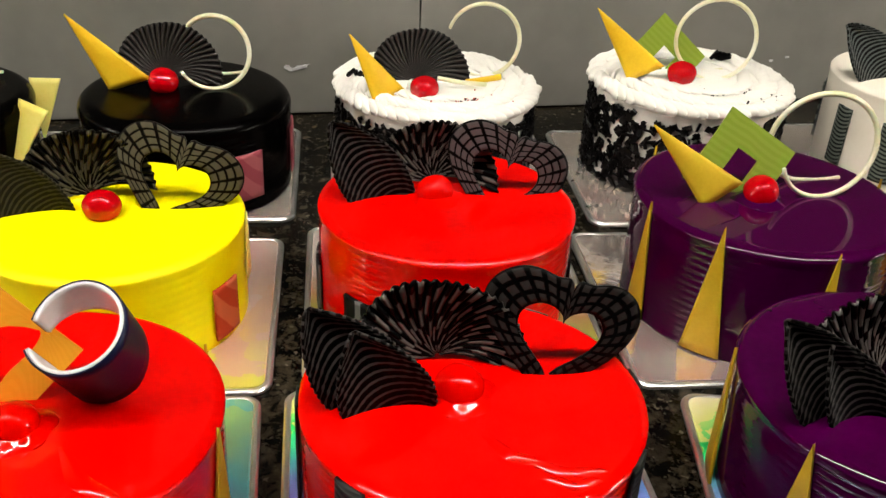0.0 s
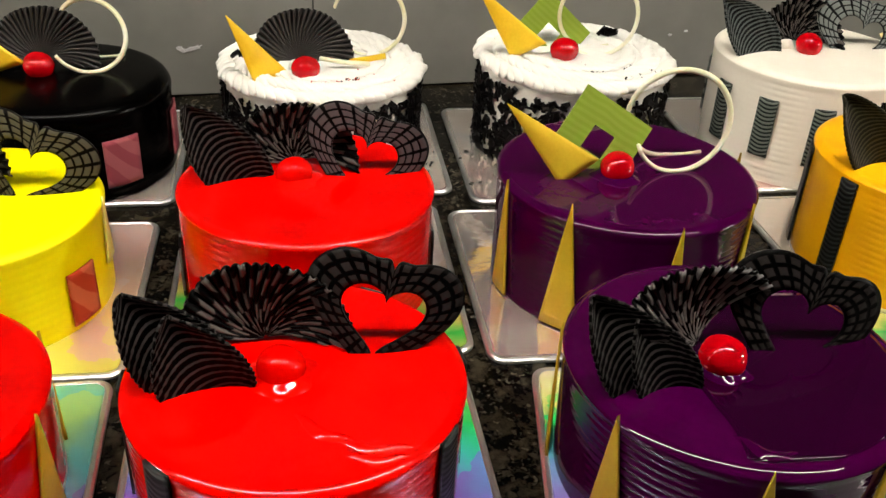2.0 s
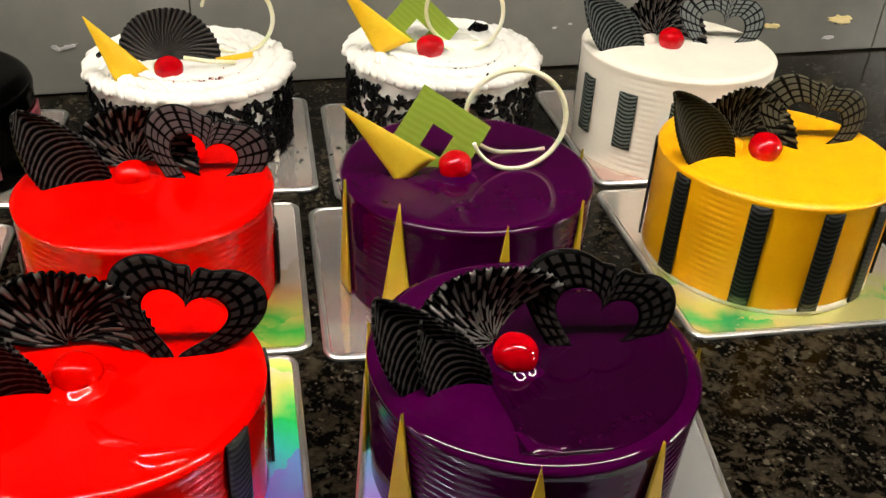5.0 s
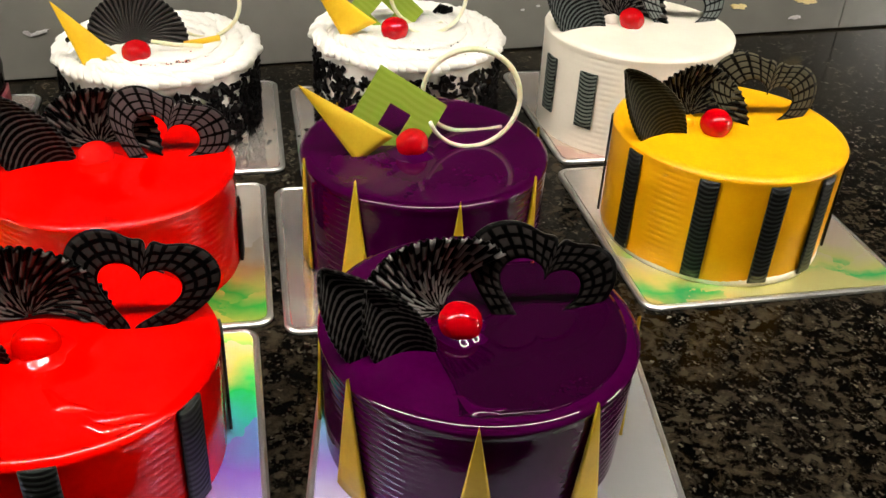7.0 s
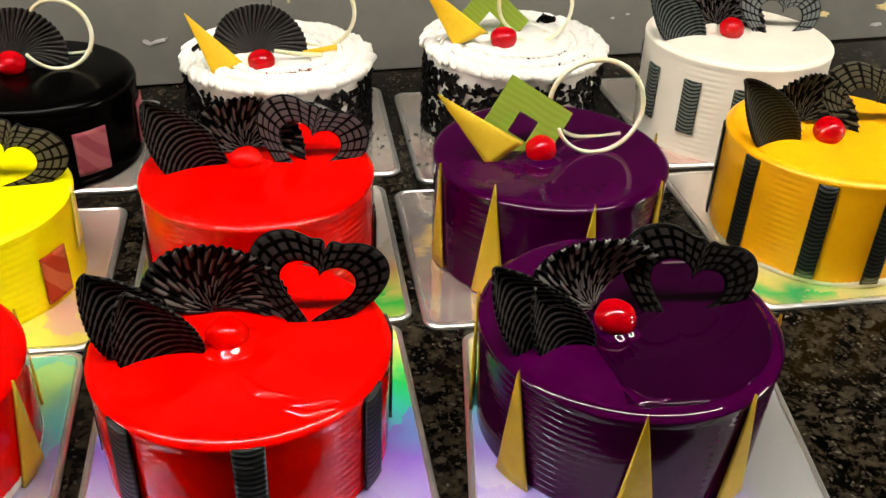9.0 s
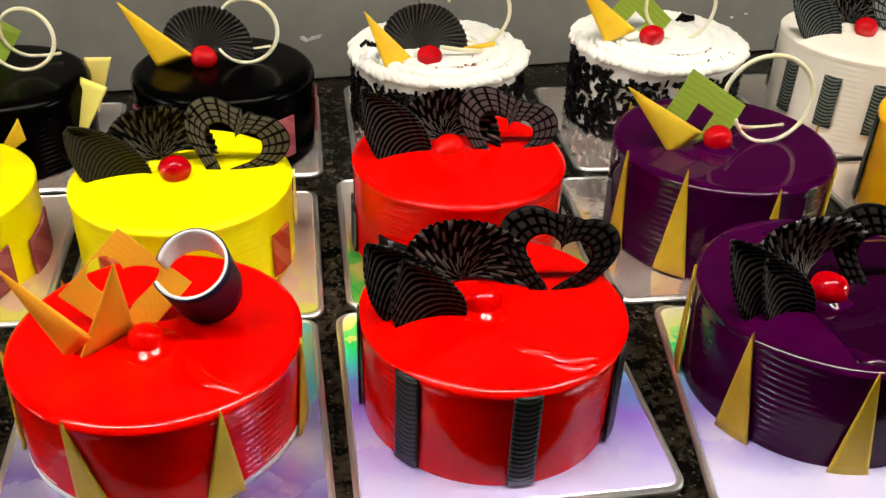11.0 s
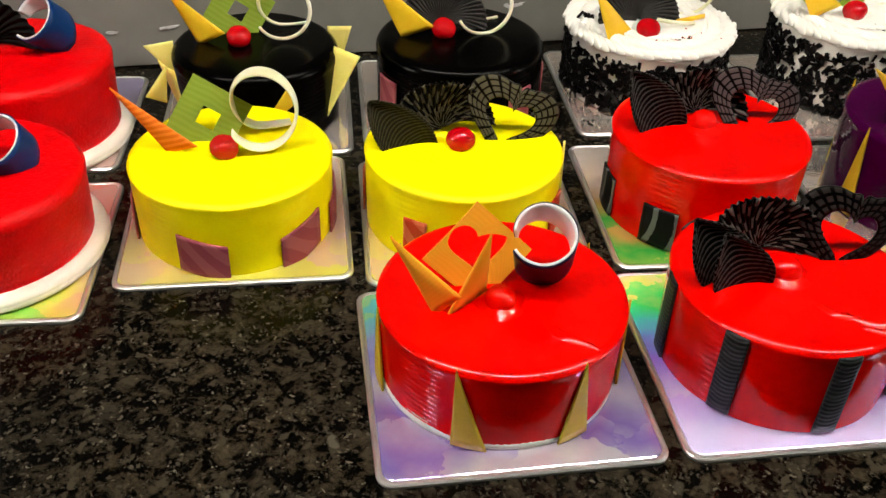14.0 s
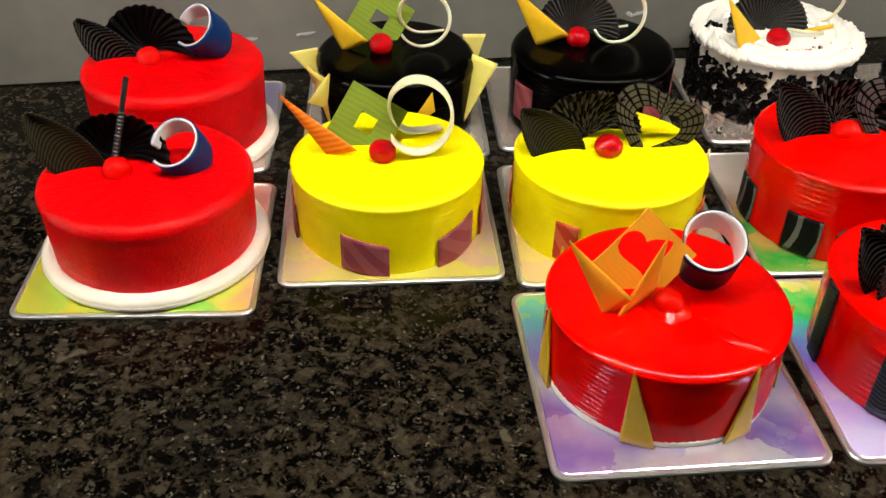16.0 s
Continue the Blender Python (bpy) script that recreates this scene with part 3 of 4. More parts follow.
def leaf(cake, tip, base, width, material, cup=0.006, face=(0, -1, 0.35), blunt=0.75, name="chocolate_leaf", label="dark chocolate leaf with fine pale lines"):
    """A pointed, cupped chocolate leaf from its stuck-in base to its free tip."""
    tip, base = Vector(tip), Vector(base)
    ax = tip - base
    ln = ax.length
    d = ax.normalized()
    f = Vector(face).normalized()
    s = d.cross(f).normalized()
    n = s.cross(d).normalized()

    def fn(u, v):
        w = width / 2 * max(math.sin(math.pi * min(max(u * 0.93 + 0.05, 0), 1)), 0.0) ** blunt
        w *= 1 + 0.025 * math.sin(u * 150.0)
        c = (v - 0.5) * 2
        return base + d * (u * ln) + s * (c * w) - n * (cup * (1 - c * c)) + n * cup * 1.2 * math.sin(u * 3.0)
    return part(name, sheet(fn, 64, 10, 0.0016, uvfn=lambda u, v: (u * ln + 0.010 * (2 * v - 1) ** 2, v * width)), material, cake, label)


def fan(cake, centre, radius, a0, a1, pleats, lean=0.35, bowl=0.30, turn=0.0, material=None, name="chocolate_fan", label="pleated dark chocolate fan", amp=0.0015):
    """A ruffled half-round fan standing on its hub; the ruffles swirl a little."""
    c = Vector(centre)
    cs, sn = math.cos(radians(turn)), math.sin(radians(turn))

    def fn(u, v):
        a = radians(a0 + (a1 - a0) * u) + 0.45 * (1 - v) ** 1.5 - 0.1
        r = radius * (0.03 + 0.97 * v)
        w = 2 * math.pi * pleats * u
        r *= 1 + 0.013 * v * math.sin(w) + 0.03 * noise.noise(Vector((u * 5, radius * 90, 0))) * v
        fold = amp * (0.25 + 0.75 * v) * v ** 0.5 * math.sin(w + 1.5 * v) + 0.004 * v * math.sin(u * 9.0 + radius * 400)
        x, z = r * math.cos(a), r * math.sin(a)
        y = lean * max(z, 0) - bowl * r * r / radius + fold
        return c + Vector((x * cs - y * sn, x * sn + y * cs, z))
    return part(name, sheet(fn, pleats * 7, 14, 0.0012, uvfn=lambda u, v: (u * pleats * 0.0349, v * radius + (u * pleats % 2 > 1) * 0.0105)), material or CHOC_FAN, cake, label)


def heart_xy(t):
    return 16 * math.sin(t) ** 3 / 16, (13 * math.cos(t) - 5 * math.cos(2 * t) - 2 * math.cos(3 * t) - math.cos(4 * t) + 2.5) / 16


def heart(cake, x, y, z, size, inner=0.54, tilt=-14.0, lean=13.0, turn=0.0, material=None, bend=0.05, tall=0.97):
    """An open heart cut from a broad printed ribbon of chocolate, its point sunk into the icing."""
    ring = [heart_xy(2 * math.pi * i / 96) for i in range(97)]
    run = [0.0]
    for a, b in zip(ring, ring[1:]):
        run.append(run[-1] + math.hypot(b[0] - a[0], b[1] - a[1]) * size * 0.78)

    def fn(u, v):
        hx, hz = heart_xy(2 * math.pi * u)
        if hz > 0:
            hz += (0.05 + 0.20 * v) * math.exp(-(hx / 0.16) ** 2)
        k = inner + (1 - inner) * v
        px, pz = hx * k * size, hz * k * size * tall
        return (px, bend * px * px / size * 4 - bend * 0.5 * size, pz)

    def uv(u, v):
        return run[min(96, round(u * 96))], v * size * (1 - inner)
    bm = sheet(fn, 96, 6, 0.0016, closed=True, uvfn=uv)
    m = Matrix.Translation((x, y, z)) @ pose(0, 0, 0, 0, 0, turn) @ pose(0, 0, 0, -lean, 0, 0) @ pose(0, 0, 0, 0, -tilt, 0)
    return part("chocolate_heart", bm, material or CHOC_HEART, cake, "open dark chocolate heart with a pale net print", m=m)


def tri_plate(cake, a, b, c, material, name="chocolate_triangle", label="", thick=0.0018, bow=0.002):
    a, b, c = Vector(a), Vector(b), Vector(c)
    n = (b - a).cross(c - a).normalized()

    def fn(u, v):
        p = a + (b - a) * v + (c - b) * (u * v)
        return p + n * bow * math.sin(math.pi * v) * math.sin(math.pi * u)
    ln = (b - a).length
    return part(name, sheet(fn, 8, 12, thick, uvfn=lambda u, v: (v * ln, u * v * (c - b).length)), material, cake, label)


def square_xy(t):
    """A point on a square of half side 1, t from 0 to 1 round it."""
    k = (t * 4) % 4
    i, f = int(k), k - int(k)
    c = [(1, 1), (-1, 1), (-1, -1), (1, -1), (1, 1)]
    return c[i][0] + (c[i + 1][0] - c[i][0]) * f, c[i][1] + (c[i + 1][1] - c[i][1]) * f


def square_plate(cake, x, y, z, half, hole, turn, lean, yaw, material, name, label, heart_hole=0.0, curl=0.06, shift=(0, 0)):
    """A standing square plate on its corner, with a square or heart-shaped hole."""
    def fn(u, v):
        ox, oz = square_xy(u)
        if heart_hole:
            t = 2 * math.pi * (0.625 - u)
            hx, hz = heart_xy(t + math.pi * 0.5)
            ca, sa = math.cos(radians(-turn)), math.sin(radians(-turn))
            hx, hz = hx * heart_hole, hz * heart_hole + 0.004
            ix, iz = hx * ca - hz * sa, hx * sa + hz * ca
        else:
            ix, iz = ox * hole + shift[0], oz * hole + shift[1]
        px, pz = ix + (ox * half - ix) * v, iz + (oz * half - iz) * v
        return (px, curl * px * px / half, pz)
    bm = sheet(fn, 64, 5, 0.0018, closed=True, uvfn=lambda u, v: (square_xy(u)[0] * (hole + (half - hole) * v), square_xy(u)[1] * (hole + (half - hole) * v)))
    m = Matrix.Translation((x, y, z)) @ pose(0, 0, 0, 0, 0, yaw) @ pose(0, 0, 0, -lean, 0, 0) @ pose(0, 0, 0, 0, -turn, 0)
    return part(name, bm, material, cake, label, m=m, smooth=False)


def curl(cake, x, y, z, r, start, turns, depth, w=0.0019, h=0.0019, material=None, oval=1.0, tail=0.03):
    """A white chocolate curl: a coil of flat ribbon with a straight tail that lies on the icing."""
    pts = []
    n = 64
    for i in range(n + 1):
        k = i / n
        a = radians(start + 360 * turns * k)
        pts.append(Vector((x + r * math.cos(a), y - depth / 2 + depth * k, z + r * oval * math.sin(a))))
    last = pts[-1]
    for i in range(1, 7):
        k = i / 6
        pts.append(last + Vector((tail * k, depth * 0.15 * k, -0.004 * k + 0.004 * k * k)))
    return part("chocolate_curl", sweep(pts, lambda k: (w * (0.8 + 0.35 * math.sin(math.pi * k)), h * (0.85 + 0.3 * math.sin(math.pi * k)))), material or IVORY, cake, "ivory white chocolate curl")


def blue_loop(cake, x, y, z, r, height, tip, yaw, gap0=150, gap1=215, outer=None):
    """A wide loop of white chocolate, royal blue outside, standing tilted on the icing."""
    loop = new("chocolate_loop")
    loop.parent = cake
    loop.matrix_basis = Matrix.Translation((x, y, z)) @ pose(0, 0, 0, 0, 0, yaw) @ pose(0, 0, 0, tip, 0, 0)
    loop["label"] = "curled chocolate loop, royal blue outside and white inside"
    span = 360 - (gap1 - gap0)

    def ring(rr):
        def fn(u, v):
            a = radians(gap1 + span * u)
            k = 1.0 - 0.06 * (1 - v)
            spiral = 1 - 0.12 * max(0.0, u - 0.75) * 4
            tall = height * (1 - 0.68 * max(0.0, (u - 0.35) / 0.65))
            return (rr * k * spiral * math.cos(a), rr * k * spiral * math.sin(a), (v - 1) * tall)
        return fn
    part("outer_band", sheet(ring(r), 48, 6, 0.0009), outer or BLUE, loop, "royal blue outer face")
    part("inner_band", sheet(ring(r - 0.0015), 48, 6, 0.0019), PALE, loop, "pale inner face")
    return loop


def wrap(cake, r, z0, z1, a, half_deg, material, shape="strip", name="chocolate_strip", label="", slant=0.0, thick=0.0018, stand=0.0012, lean=0.0, tilt=0.0):
    """A flat piece pressed against the side at the angle a (degrees, 0 faces the front, plus to the right)."""
    def fn(u, v):
        if shape == "strip":
            k = (u - 0.5) * 2
        elif shape == "spike":
            k = (u - 0.5) * 2 * (1 - v) + slant * v
        else:
            k = (u - 0.5) * 2 * v + slant * (1 - v)
        ang = radians(a + k * half_deg)
        rr = r + stand + lean * v
        z = z0 + (z1 - z0) * v + tilt * k
        return (rr * math.sin(ang), -rr * math.cos(ang), z)
    wid = 2 * radians(half_deg) * r
    return part(name, sheet(fn, 8, 10, thick, uvfn=lambda u, v: ((u - 0.5) * wid + 0.0 * v, v * (z1 - z0) + 0.004 * math.cos((u - 0.5) * 2.6))), material, cake, label)


def dark_set(cake, r, h, leaves, fan_c, fan_r, fan_a, heart_p, heart_s, ch, fan_turn=0, heart_kw=None, leaf_mat=None, pleats=27, seed=0, glazed=False, fan_mat=None):
    for tip, base, w in leaves:
        leaf(cake, tip, base, w, leaf_mat or CHOC_LEAF)
    fan(cake, fan_c, fan_r, fan_a[0], fan_a[1], pleats, turn=fan_turn, material=fan_mat)
    heart(cake, *heart_p, heart_s, **(heart_kw or {}))
    cherry(cake, ch[0], ch[1], h, seed=seed, glazed=glazed)


def icing_dab(cake, x, y, h, material):
    """The dab of icing that holds the chocolate pieces."""
    prof = [(0.0085, -0.002), (0.0080, 0.002), (0.0066, 0.0052), (0.0042, 0.0072), (0.0018, 0.0079)]
    lumps = lambda a, r, z: (0.0012 * math.sin(2 * a + 1) + 0.0005 * math.sin(5 * a), 0.0)
    return part("icing_dab", lathe(prof, 28, lumps), material, cake, "soft dab of icing behind the cherry", m=pose(x, y, h))


def mm(*v):
    return tuple(k / 1000 for k in v)


def cake_at(x, y, label, group="cakes on the counter"):
    return thing("cake", x, y, BOARD, 0.0, label, "cake", group)


# ---- front row ----
def crown_cake():
    cake_board(-0.151, 0.4215, 0.1045, 3.0, VIOLET, "square violet holographic foil cake board on the granite")
    r, h = 0.0930, 0.0715
    c = cake_at(-0.153, 0.430, "glossy red glazed cake with an orange crown and a blue loop")
    cream_base(c, r * 0.985, 0.009)
    frosting(c, r, h, RED_GLAZE, grooves=13, base=0.005, seed=1)
    z = h
    tri_plate(c, (-0.083, -0.012, z + 0.060), (-0.052, -0.021, z - 0.004), (-0.034, -0.0245, z + 0.015), ORANGE_CHOC, "crown_point", "orange chocolate point")
    tri_plate(c, (-0.015, -0.018, z + 0.064), (-0.044, -0.026, z - 0.003), (-0.013, -0.004, z + 0.004), ORANGE_CHOC, "crown_point", "orange chocolate point")
    square_plate(c, -0.018, 0.012, z + 0.024, 0.029, 0.012, 45, 14, 6, ORANGE_CHOC, "chocolate_diamond", "orange chocolate diamond with a heart-shaped hole", heart_hole=0.0225)
    blue_loop(c, 0.026, 0.000, z + 0.050, 0.0246, 0.044, 33, -16, 180, 218, NAVY)
    cherry(c, -0.004, -0.016, h, 0.0115, 2, True)
    pool(c, -0.004, -0.016, 0.0105, h, RED_GLAZE)
    ripple(c, mm(18, -27), mm(57, -68), h, -0.004, RED_GLAZE, w=0.0056, b2=0.0027)
    for a, s in ((-80, 0.0), (-20, -0.9), (28, 0.2), (78, 0.2), (125, 0), (-130, 0)):
        wrap(c, r * 0.995, 0.001, h + 0.001, a, 8.0, OLIVE_CHOC, "spike", "chocolate_spike", "mustard yellow chocolate spike", slant=s)


def strip_cake():
    cake_board(0.073, 0.432, 0.107, 2.0, RAINBOW, "square rainbow holographic foil cake board on the granite")
    r, h = 0.0905, 0.079
    c = cake_at(0.068, 0.431, "glossy red glazed cake with black chocolate strips and a heart")
    frosting(c, r, h, RED_GLAZE, grooves=14, base=0.0, seed=2)
    dark_set(c, r, h, [(mm(-84, -3, 130), mm(-35, -2, 61), 0.047), (mm(-62, -10, 121), mm(-31, -11, 53), 0.048)],
             mm(-17, 27, 82), 0.048, (-8, 172), mm(45, 18, 96), 0.0435, (-0.008, -0.003), seed=1, glazed=True)
    pool(c, -0.008, -0.003, 0.0115, h, RED_GLAZE)
    ripple(c, mm(-2, -34), mm(30, -58), h, -0.003, RED_GLAZE, w=0.0050, b2=0.0028)
    ripple(c, mm(18, -54), mm(56, -62), h, -0.003, RED_GLAZE, w=0.0046, b2=0.0023)
    ripple(c, mm(24, -66), mm(53, -68), h, -0.002, RED_GLAZE, w=0.0042, b2=0.0020)
    for a in (-91, -45, 4, 56, 98, 150, -140):
        wrap(c, r * 0.995, 0.003, h - 0.003, a, 5.6, CHOC_STRIP, name="chocolate_strip", label="black chocolate strip with fine grey ribs")


def spike_cake():
    cake_board(0.319, 0.4015, 0.1125, -7.5, RAINBOW_FADED, "square rainbow holographic foil cake board on the granite")
    r, h = 0.0958, 0.084
    c = cake_at(0.3095, 0.427, "glossy dark purple glazed cake with yellow spikes and a chocolate fan")
    frosting(c, r, h, PURPLE, grooves=15, seed=3, taper=0.03)
    dark_set(c, r, h, [(mm(-93, -20, 136), mm(-40, -25, 62), 0.044), (mm(-68, -22, 126), mm(-36, -29, 60), 0.036)],
             mm(-22, 4, 88), 0.0515, (50, 190), mm(34, 2, 94), 0.0480, (-0.014, -0.013), heart_kw=dict(tilt=-20.0), fan_mat=CHOC_FAN_PALE, seed=0)
    pool(c, -0.014, -0.013, 0.0105, h, PURPLE)
    dark_glaze(c, r - 0.0085, h, -0.029, -0.086, 0.055, PURPLE_DEEP)
    ripple(c, mm(-28, -66), mm(-4, -86), h, -0.003, PURPLE, w=0.0060, b2=0.0028)
    ripple(c, mm(-26, -74), mm(2, -82), h, -0.002, PURPLE, w=0.0040, b2=0.0020)
    for a in (-61, -14, 27, 80, -110, 125):
        wrap(c, r * 0.995, 0.0, h + 0.003, a + 4, 8.0, OLIVE_CHOC, "spike", "chocolate_spike", "mustard yellow chocolate spike", slant=-0.2)


# ---- middle row ----
def piped_border(c, r, z, tube, lobes, material, name, label, twist=1.0, squash=1.0, swell=0.11):
    bm = bmesh.new()
    n, k = lobes * 10, 14
    rings = []
    for i in range(n):
        a = 2 * math.pi * i / n
        ring = []
        for j in range(k):
            b = 2 * math.pi * j / k
            t = tube * (1 + swell * math.cos(lobes * a + twist * b) + 0.06 * noise.noise(Vector((math.cos(a) * 6, math.sin(a) * 6, b))))
            rr = r + t * math.cos(b)
            ring.append(bm.verts.new((rr * math.cos(a), rr * math.sin(a), z + squash * t * math.sin(b))))
        rings.append(ring)
    for i in range(n):
        for j in range(k):
            bm.faces.new((rings[i][j], rings[(i + 1) % n][j], rings[(i + 1) % n][(j + 1) % k], rings[i][(j + 1) % k]))
    return part(name, bm, material, c, label)


SHELL = None


def shell_mesh():
    """One piped shell of cream, one unit long to each side."""
    bm = bmesh.new()
    nu, nv = 12, 7
    rows = []
    for j in range(1, nv):
        b = math.pi * j / nv
        rows.append([bm.verts.new((math.cos(b), math.sin(b) * math.cos(2 * math.pi * q / nu) * (1 - 0.3 * math.cos(b)), math.sin(b) * math.sin(2 * math.pi * q / nu))) for q in range(nu)])
    ends = [bm.verts.new((1, 0, 0)), bm.verts.new((-1, 0, 0))]
    for r0, r1 in zip(rows, rows[1:]):
        for q in range(nu):
            bm.faces.new((r0[q], r0[(q + 1) % nu], r1[(q + 1) % nu], r1[q]))
    for q in range(nu):
        bm.faces.new((ends[0], rows[0][(q + 1) % nu], rows[0][q]))
        bm.faces.new((ends[1], rows[-1][q], rows[-1][(q + 1) % nu]))
    bmesh.ops.recalc_face_normals(bm, faces=bm.faces[:])
    me = mesh_of(bm, "cream_shell")
    me.materials.append(CREAM)
    me.polygons.foreach_set("use_smooth", [True] * len(me.polygons))
    return me


def shell_ring(c, r, z, count, axes, slant, seed):
    """A rope of piped cream: slanting shells, each overlapping the next."""
    global SHELL
    SHELL = SHELL or shell_mesh()
    rnd = random.Random(seed)
    for i in range(count):
        a = 2 * math.pi * i / count
        k = rnd.uniform(0.9, 1.12)
        ob = new("cream_shell", SHELL)
        ob.parent = c
        ob.matrix_basis = (Matrix.Rotation(a, 4, "Z") @ Matrix.Translation((r + rnd.uniform(-0.0008, 0.0008), 0, z + rnd.uniform(-0.0006, 0.0006)))
                           @ Matrix.Rotation(radians(slant + rnd.uniform(-6, 6)), 4, "Z") @ Matrix.Rotation(radians(rnd.uniform(-3, 5)), 4, "Y")
                           @ Matrix.Diagonal((axes[0] * k, axes[1] * k, axes[2] * k, 1)))


def velvet_cake(x, y, bx, by, straw, seed, foil_mat, board_label, turn, leaf_dx=0.0, h=0.083):
    cake_board(bx, by, 0.1035, turn, foil_mat, board_label)
    r = 0.0935
    c = cake_at(x, y, "red velvety iced cake with a blue loop and white foot" if not straw else "red velvety iced cake with a blue loop and a black straw")
    frosting(c, r, h, RED_MATTE, grooves=10, depth=0.0, edge=0.010, base=0.004, seed=seed, rough_top=0.0008, taper=0.03)
    piped_border(c, r * 0.985, 0.0070, 0.0100, 12, WHITE, "piped_foot", "smooth white piped cream foot", 0.0, 0.66, 0.0)
    piped_border(c, r * 1.03, 0.0046, 0.0066, 12, WHITE, "piped_foot", "smooth white piped cream foot", 0.0, 0.68, 0.0)
    leaf(c, (-0.099 + leaf_dx, 0.006, h + (0.052 if straw else 0.040)), (-0.041 + leaf_dx, 0.004, h - 0.019), 0.043 if straw else 0.037, CHOC_LEAF_FINE if straw else CHOC_LEAF)
    fan(c, (-0.024, 0.016, h + 0.002), 0.046 if straw else 0.050, -5, 172, 16, material=CHOC)
    if straw:
        blue_loop(c, 0.028, 0.000, h + 0.028, 0.0240, 0.034, 36, -28, 200, 246)
    else:
        blue_loop(c, 0.026, 0.000, h + 0.038, 0.0240, 0.040, 46, -40, 178, 252)
    cherry(c, -0.022, -0.006, h, 0.0120, seed, True)
    if straw:
        a, b = Vector((-0.030, -0.004, h - 0.01)), Vector((-0.004, 0.012, h + 0.084))
        pts = [a.lerp(b, i / 260) for i in range(261)]
        part("straw", sweep(pts, lambda k: ((0.0025 + 0.0006 * math.sin(k * 170) * (k < 0.7),) * 2)), CHOC_STRAW, c, "black ribbed chocolate straw")


CHOC_STRAW = plain("black_straw", (0.010, 0.010, 0.010), (0.045, 0.042, 0.04), 0.35, spec=0.4)


def green_set(c, h, tri, sq, ring, ch, tri_mat=None, seed=0, ring_w=0.0019, ring_h=0.0019, oval=1.0):
    tri_plate(c, *tri, tri_mat or YELLOW_CHOC, "chocolate_triangle", "pointed chocolate triangle")
    square_plate(c, *sq, GREEN_CHOC, "chocolate_square", "grained green chocolate square with a square hole")
    curl(c, *ring, w=ring_w, h=ring_h, oval=oval)
    cherry(c, ch[0], ch[1], h, seed=seed)


def yellow_green_cake():
    cake_board(-0.3675, 0.6395, 0.1025, 2.0, PINK_FOIL, "square rosy gold foil cake board on the granite")
    r, h = 0.0900, 0.0718
    c = cake_at(-0.368, 0.636, "bright yellow cake with a green chocolate square and curl")
    frosting(c, r, h, YELLOW, grooves=12, depth=0.0003, seed=4)
    green_set(c, h, (mm(-97, 12, 129), mm(-55, 2, 70), mm(-28, -2, 78)),
              (-0.020, 0.024, h + 0.020, 0.029, 0.0085, 58, 20, 4), (0.031, 0.012, h + 0.037, 0.0290, 205, 1.13, 0.044), (-0.004, -0.007), ORANGE_GRAIN, 3, 0.0015, 0.0076, 1.10)
    tri_plate(c, (-0.052, 0.034, h + 0.066), (-0.074, 0.036, h + 0.036), (-0.056, 0.036, h + 0.030), PALE_CHOC, "chocolate_sliver", "pale yellow chocolate sliver")
    for a, t in ((-13, -0.004), (44, 0.006), (86, 0.004), (-84, 0.0)):
        wrap(c, r * 0.995, 0.0, 0.036, a, 14.0, PINK_CHOC, name="chocolate_tile", label="dusky pink wood-grained chocolate tile", tilt=t)


def yellow_fan_cake():
    cake_board(-0.1505, 0.6335, 0.1025, 1.0, PINK_FOIL, "square rosy gold foil cake board on the granite")
    r, h = 0.0905, 0.0755
    c = cake_at(-0.159, 0.634, "bright yellow cake with a dark chocolate fan and heart")
    frosting(c, r, h, YELLOW, grooves=12, depth=0.0003, seed=5)
    dark_set(c, r, h, [(mm(-85, 3, 117), mm(-26, 2, 54), 0.047)], mm(-17, 22, 80), 0.048, (14, 178), mm(40, 11, 90), 0.0445, (-0.004, -0.004), heart_kw=dict(tilt=-22.0, material=CHOC_HEART_OLIVE), leaf_mat=CHOC_LEAF_FINE, fan_mat=CHOC_FAN_OLIVE, seed=4)
    icing_dab(c, -0.022, 0.010, h, YELLOW)
    for a, w in ((-33, 7), (62, 8), (8, 6), (-100, 9)):
        wrap(c, r * 0.995, 0.006, 0.046, a, w, BRICK_CHOC, name="chocolate_tile", label="brick red wood-grained chocolate tile")
    wrap(c, r, 0.03, h + 0.004, 88, 5, PALE_CHOC, "spike", "chocolate_spike", "pale chocolate spike")


def red_fan_cake():
    cake_board(0.078, 0.6515, 0.1075, 1.0, GREEN_FOIL, "square silver and green foil cake board on the granite")
    r, h = 0.0915, 0.085
    c = cake_at(0.073, 0.641, "glossy red glazed cake with a netted chocolate heart")
    frosting(c, r, h, RED_GLAZE, grooves=15, seed=6)
    dark_set(c, r, h, [(mm(-81, 5, 139), mm(-27, 3, 63), 0.047)], mm(-8, 24, 89), 0.046, (0, 175), mm(39, 8, 93), 0.0455, (-0.009, 0.002), heart_kw=dict(tilt=-19.0, material=CHOC_HEART_MAUVE), seed=5, glazed=True)
    pool(c, -0.009, 0.002, 0.0115, h, RED_GLAZE)
    for a in (-41, -88, 92, 150):
        wrap(c, r * 0.995, 0.002, 0.042, a, 10.5, CHOC_SCRIBBLE, name="chocolate_tile", label="black chocolate tile with pale scribbles")


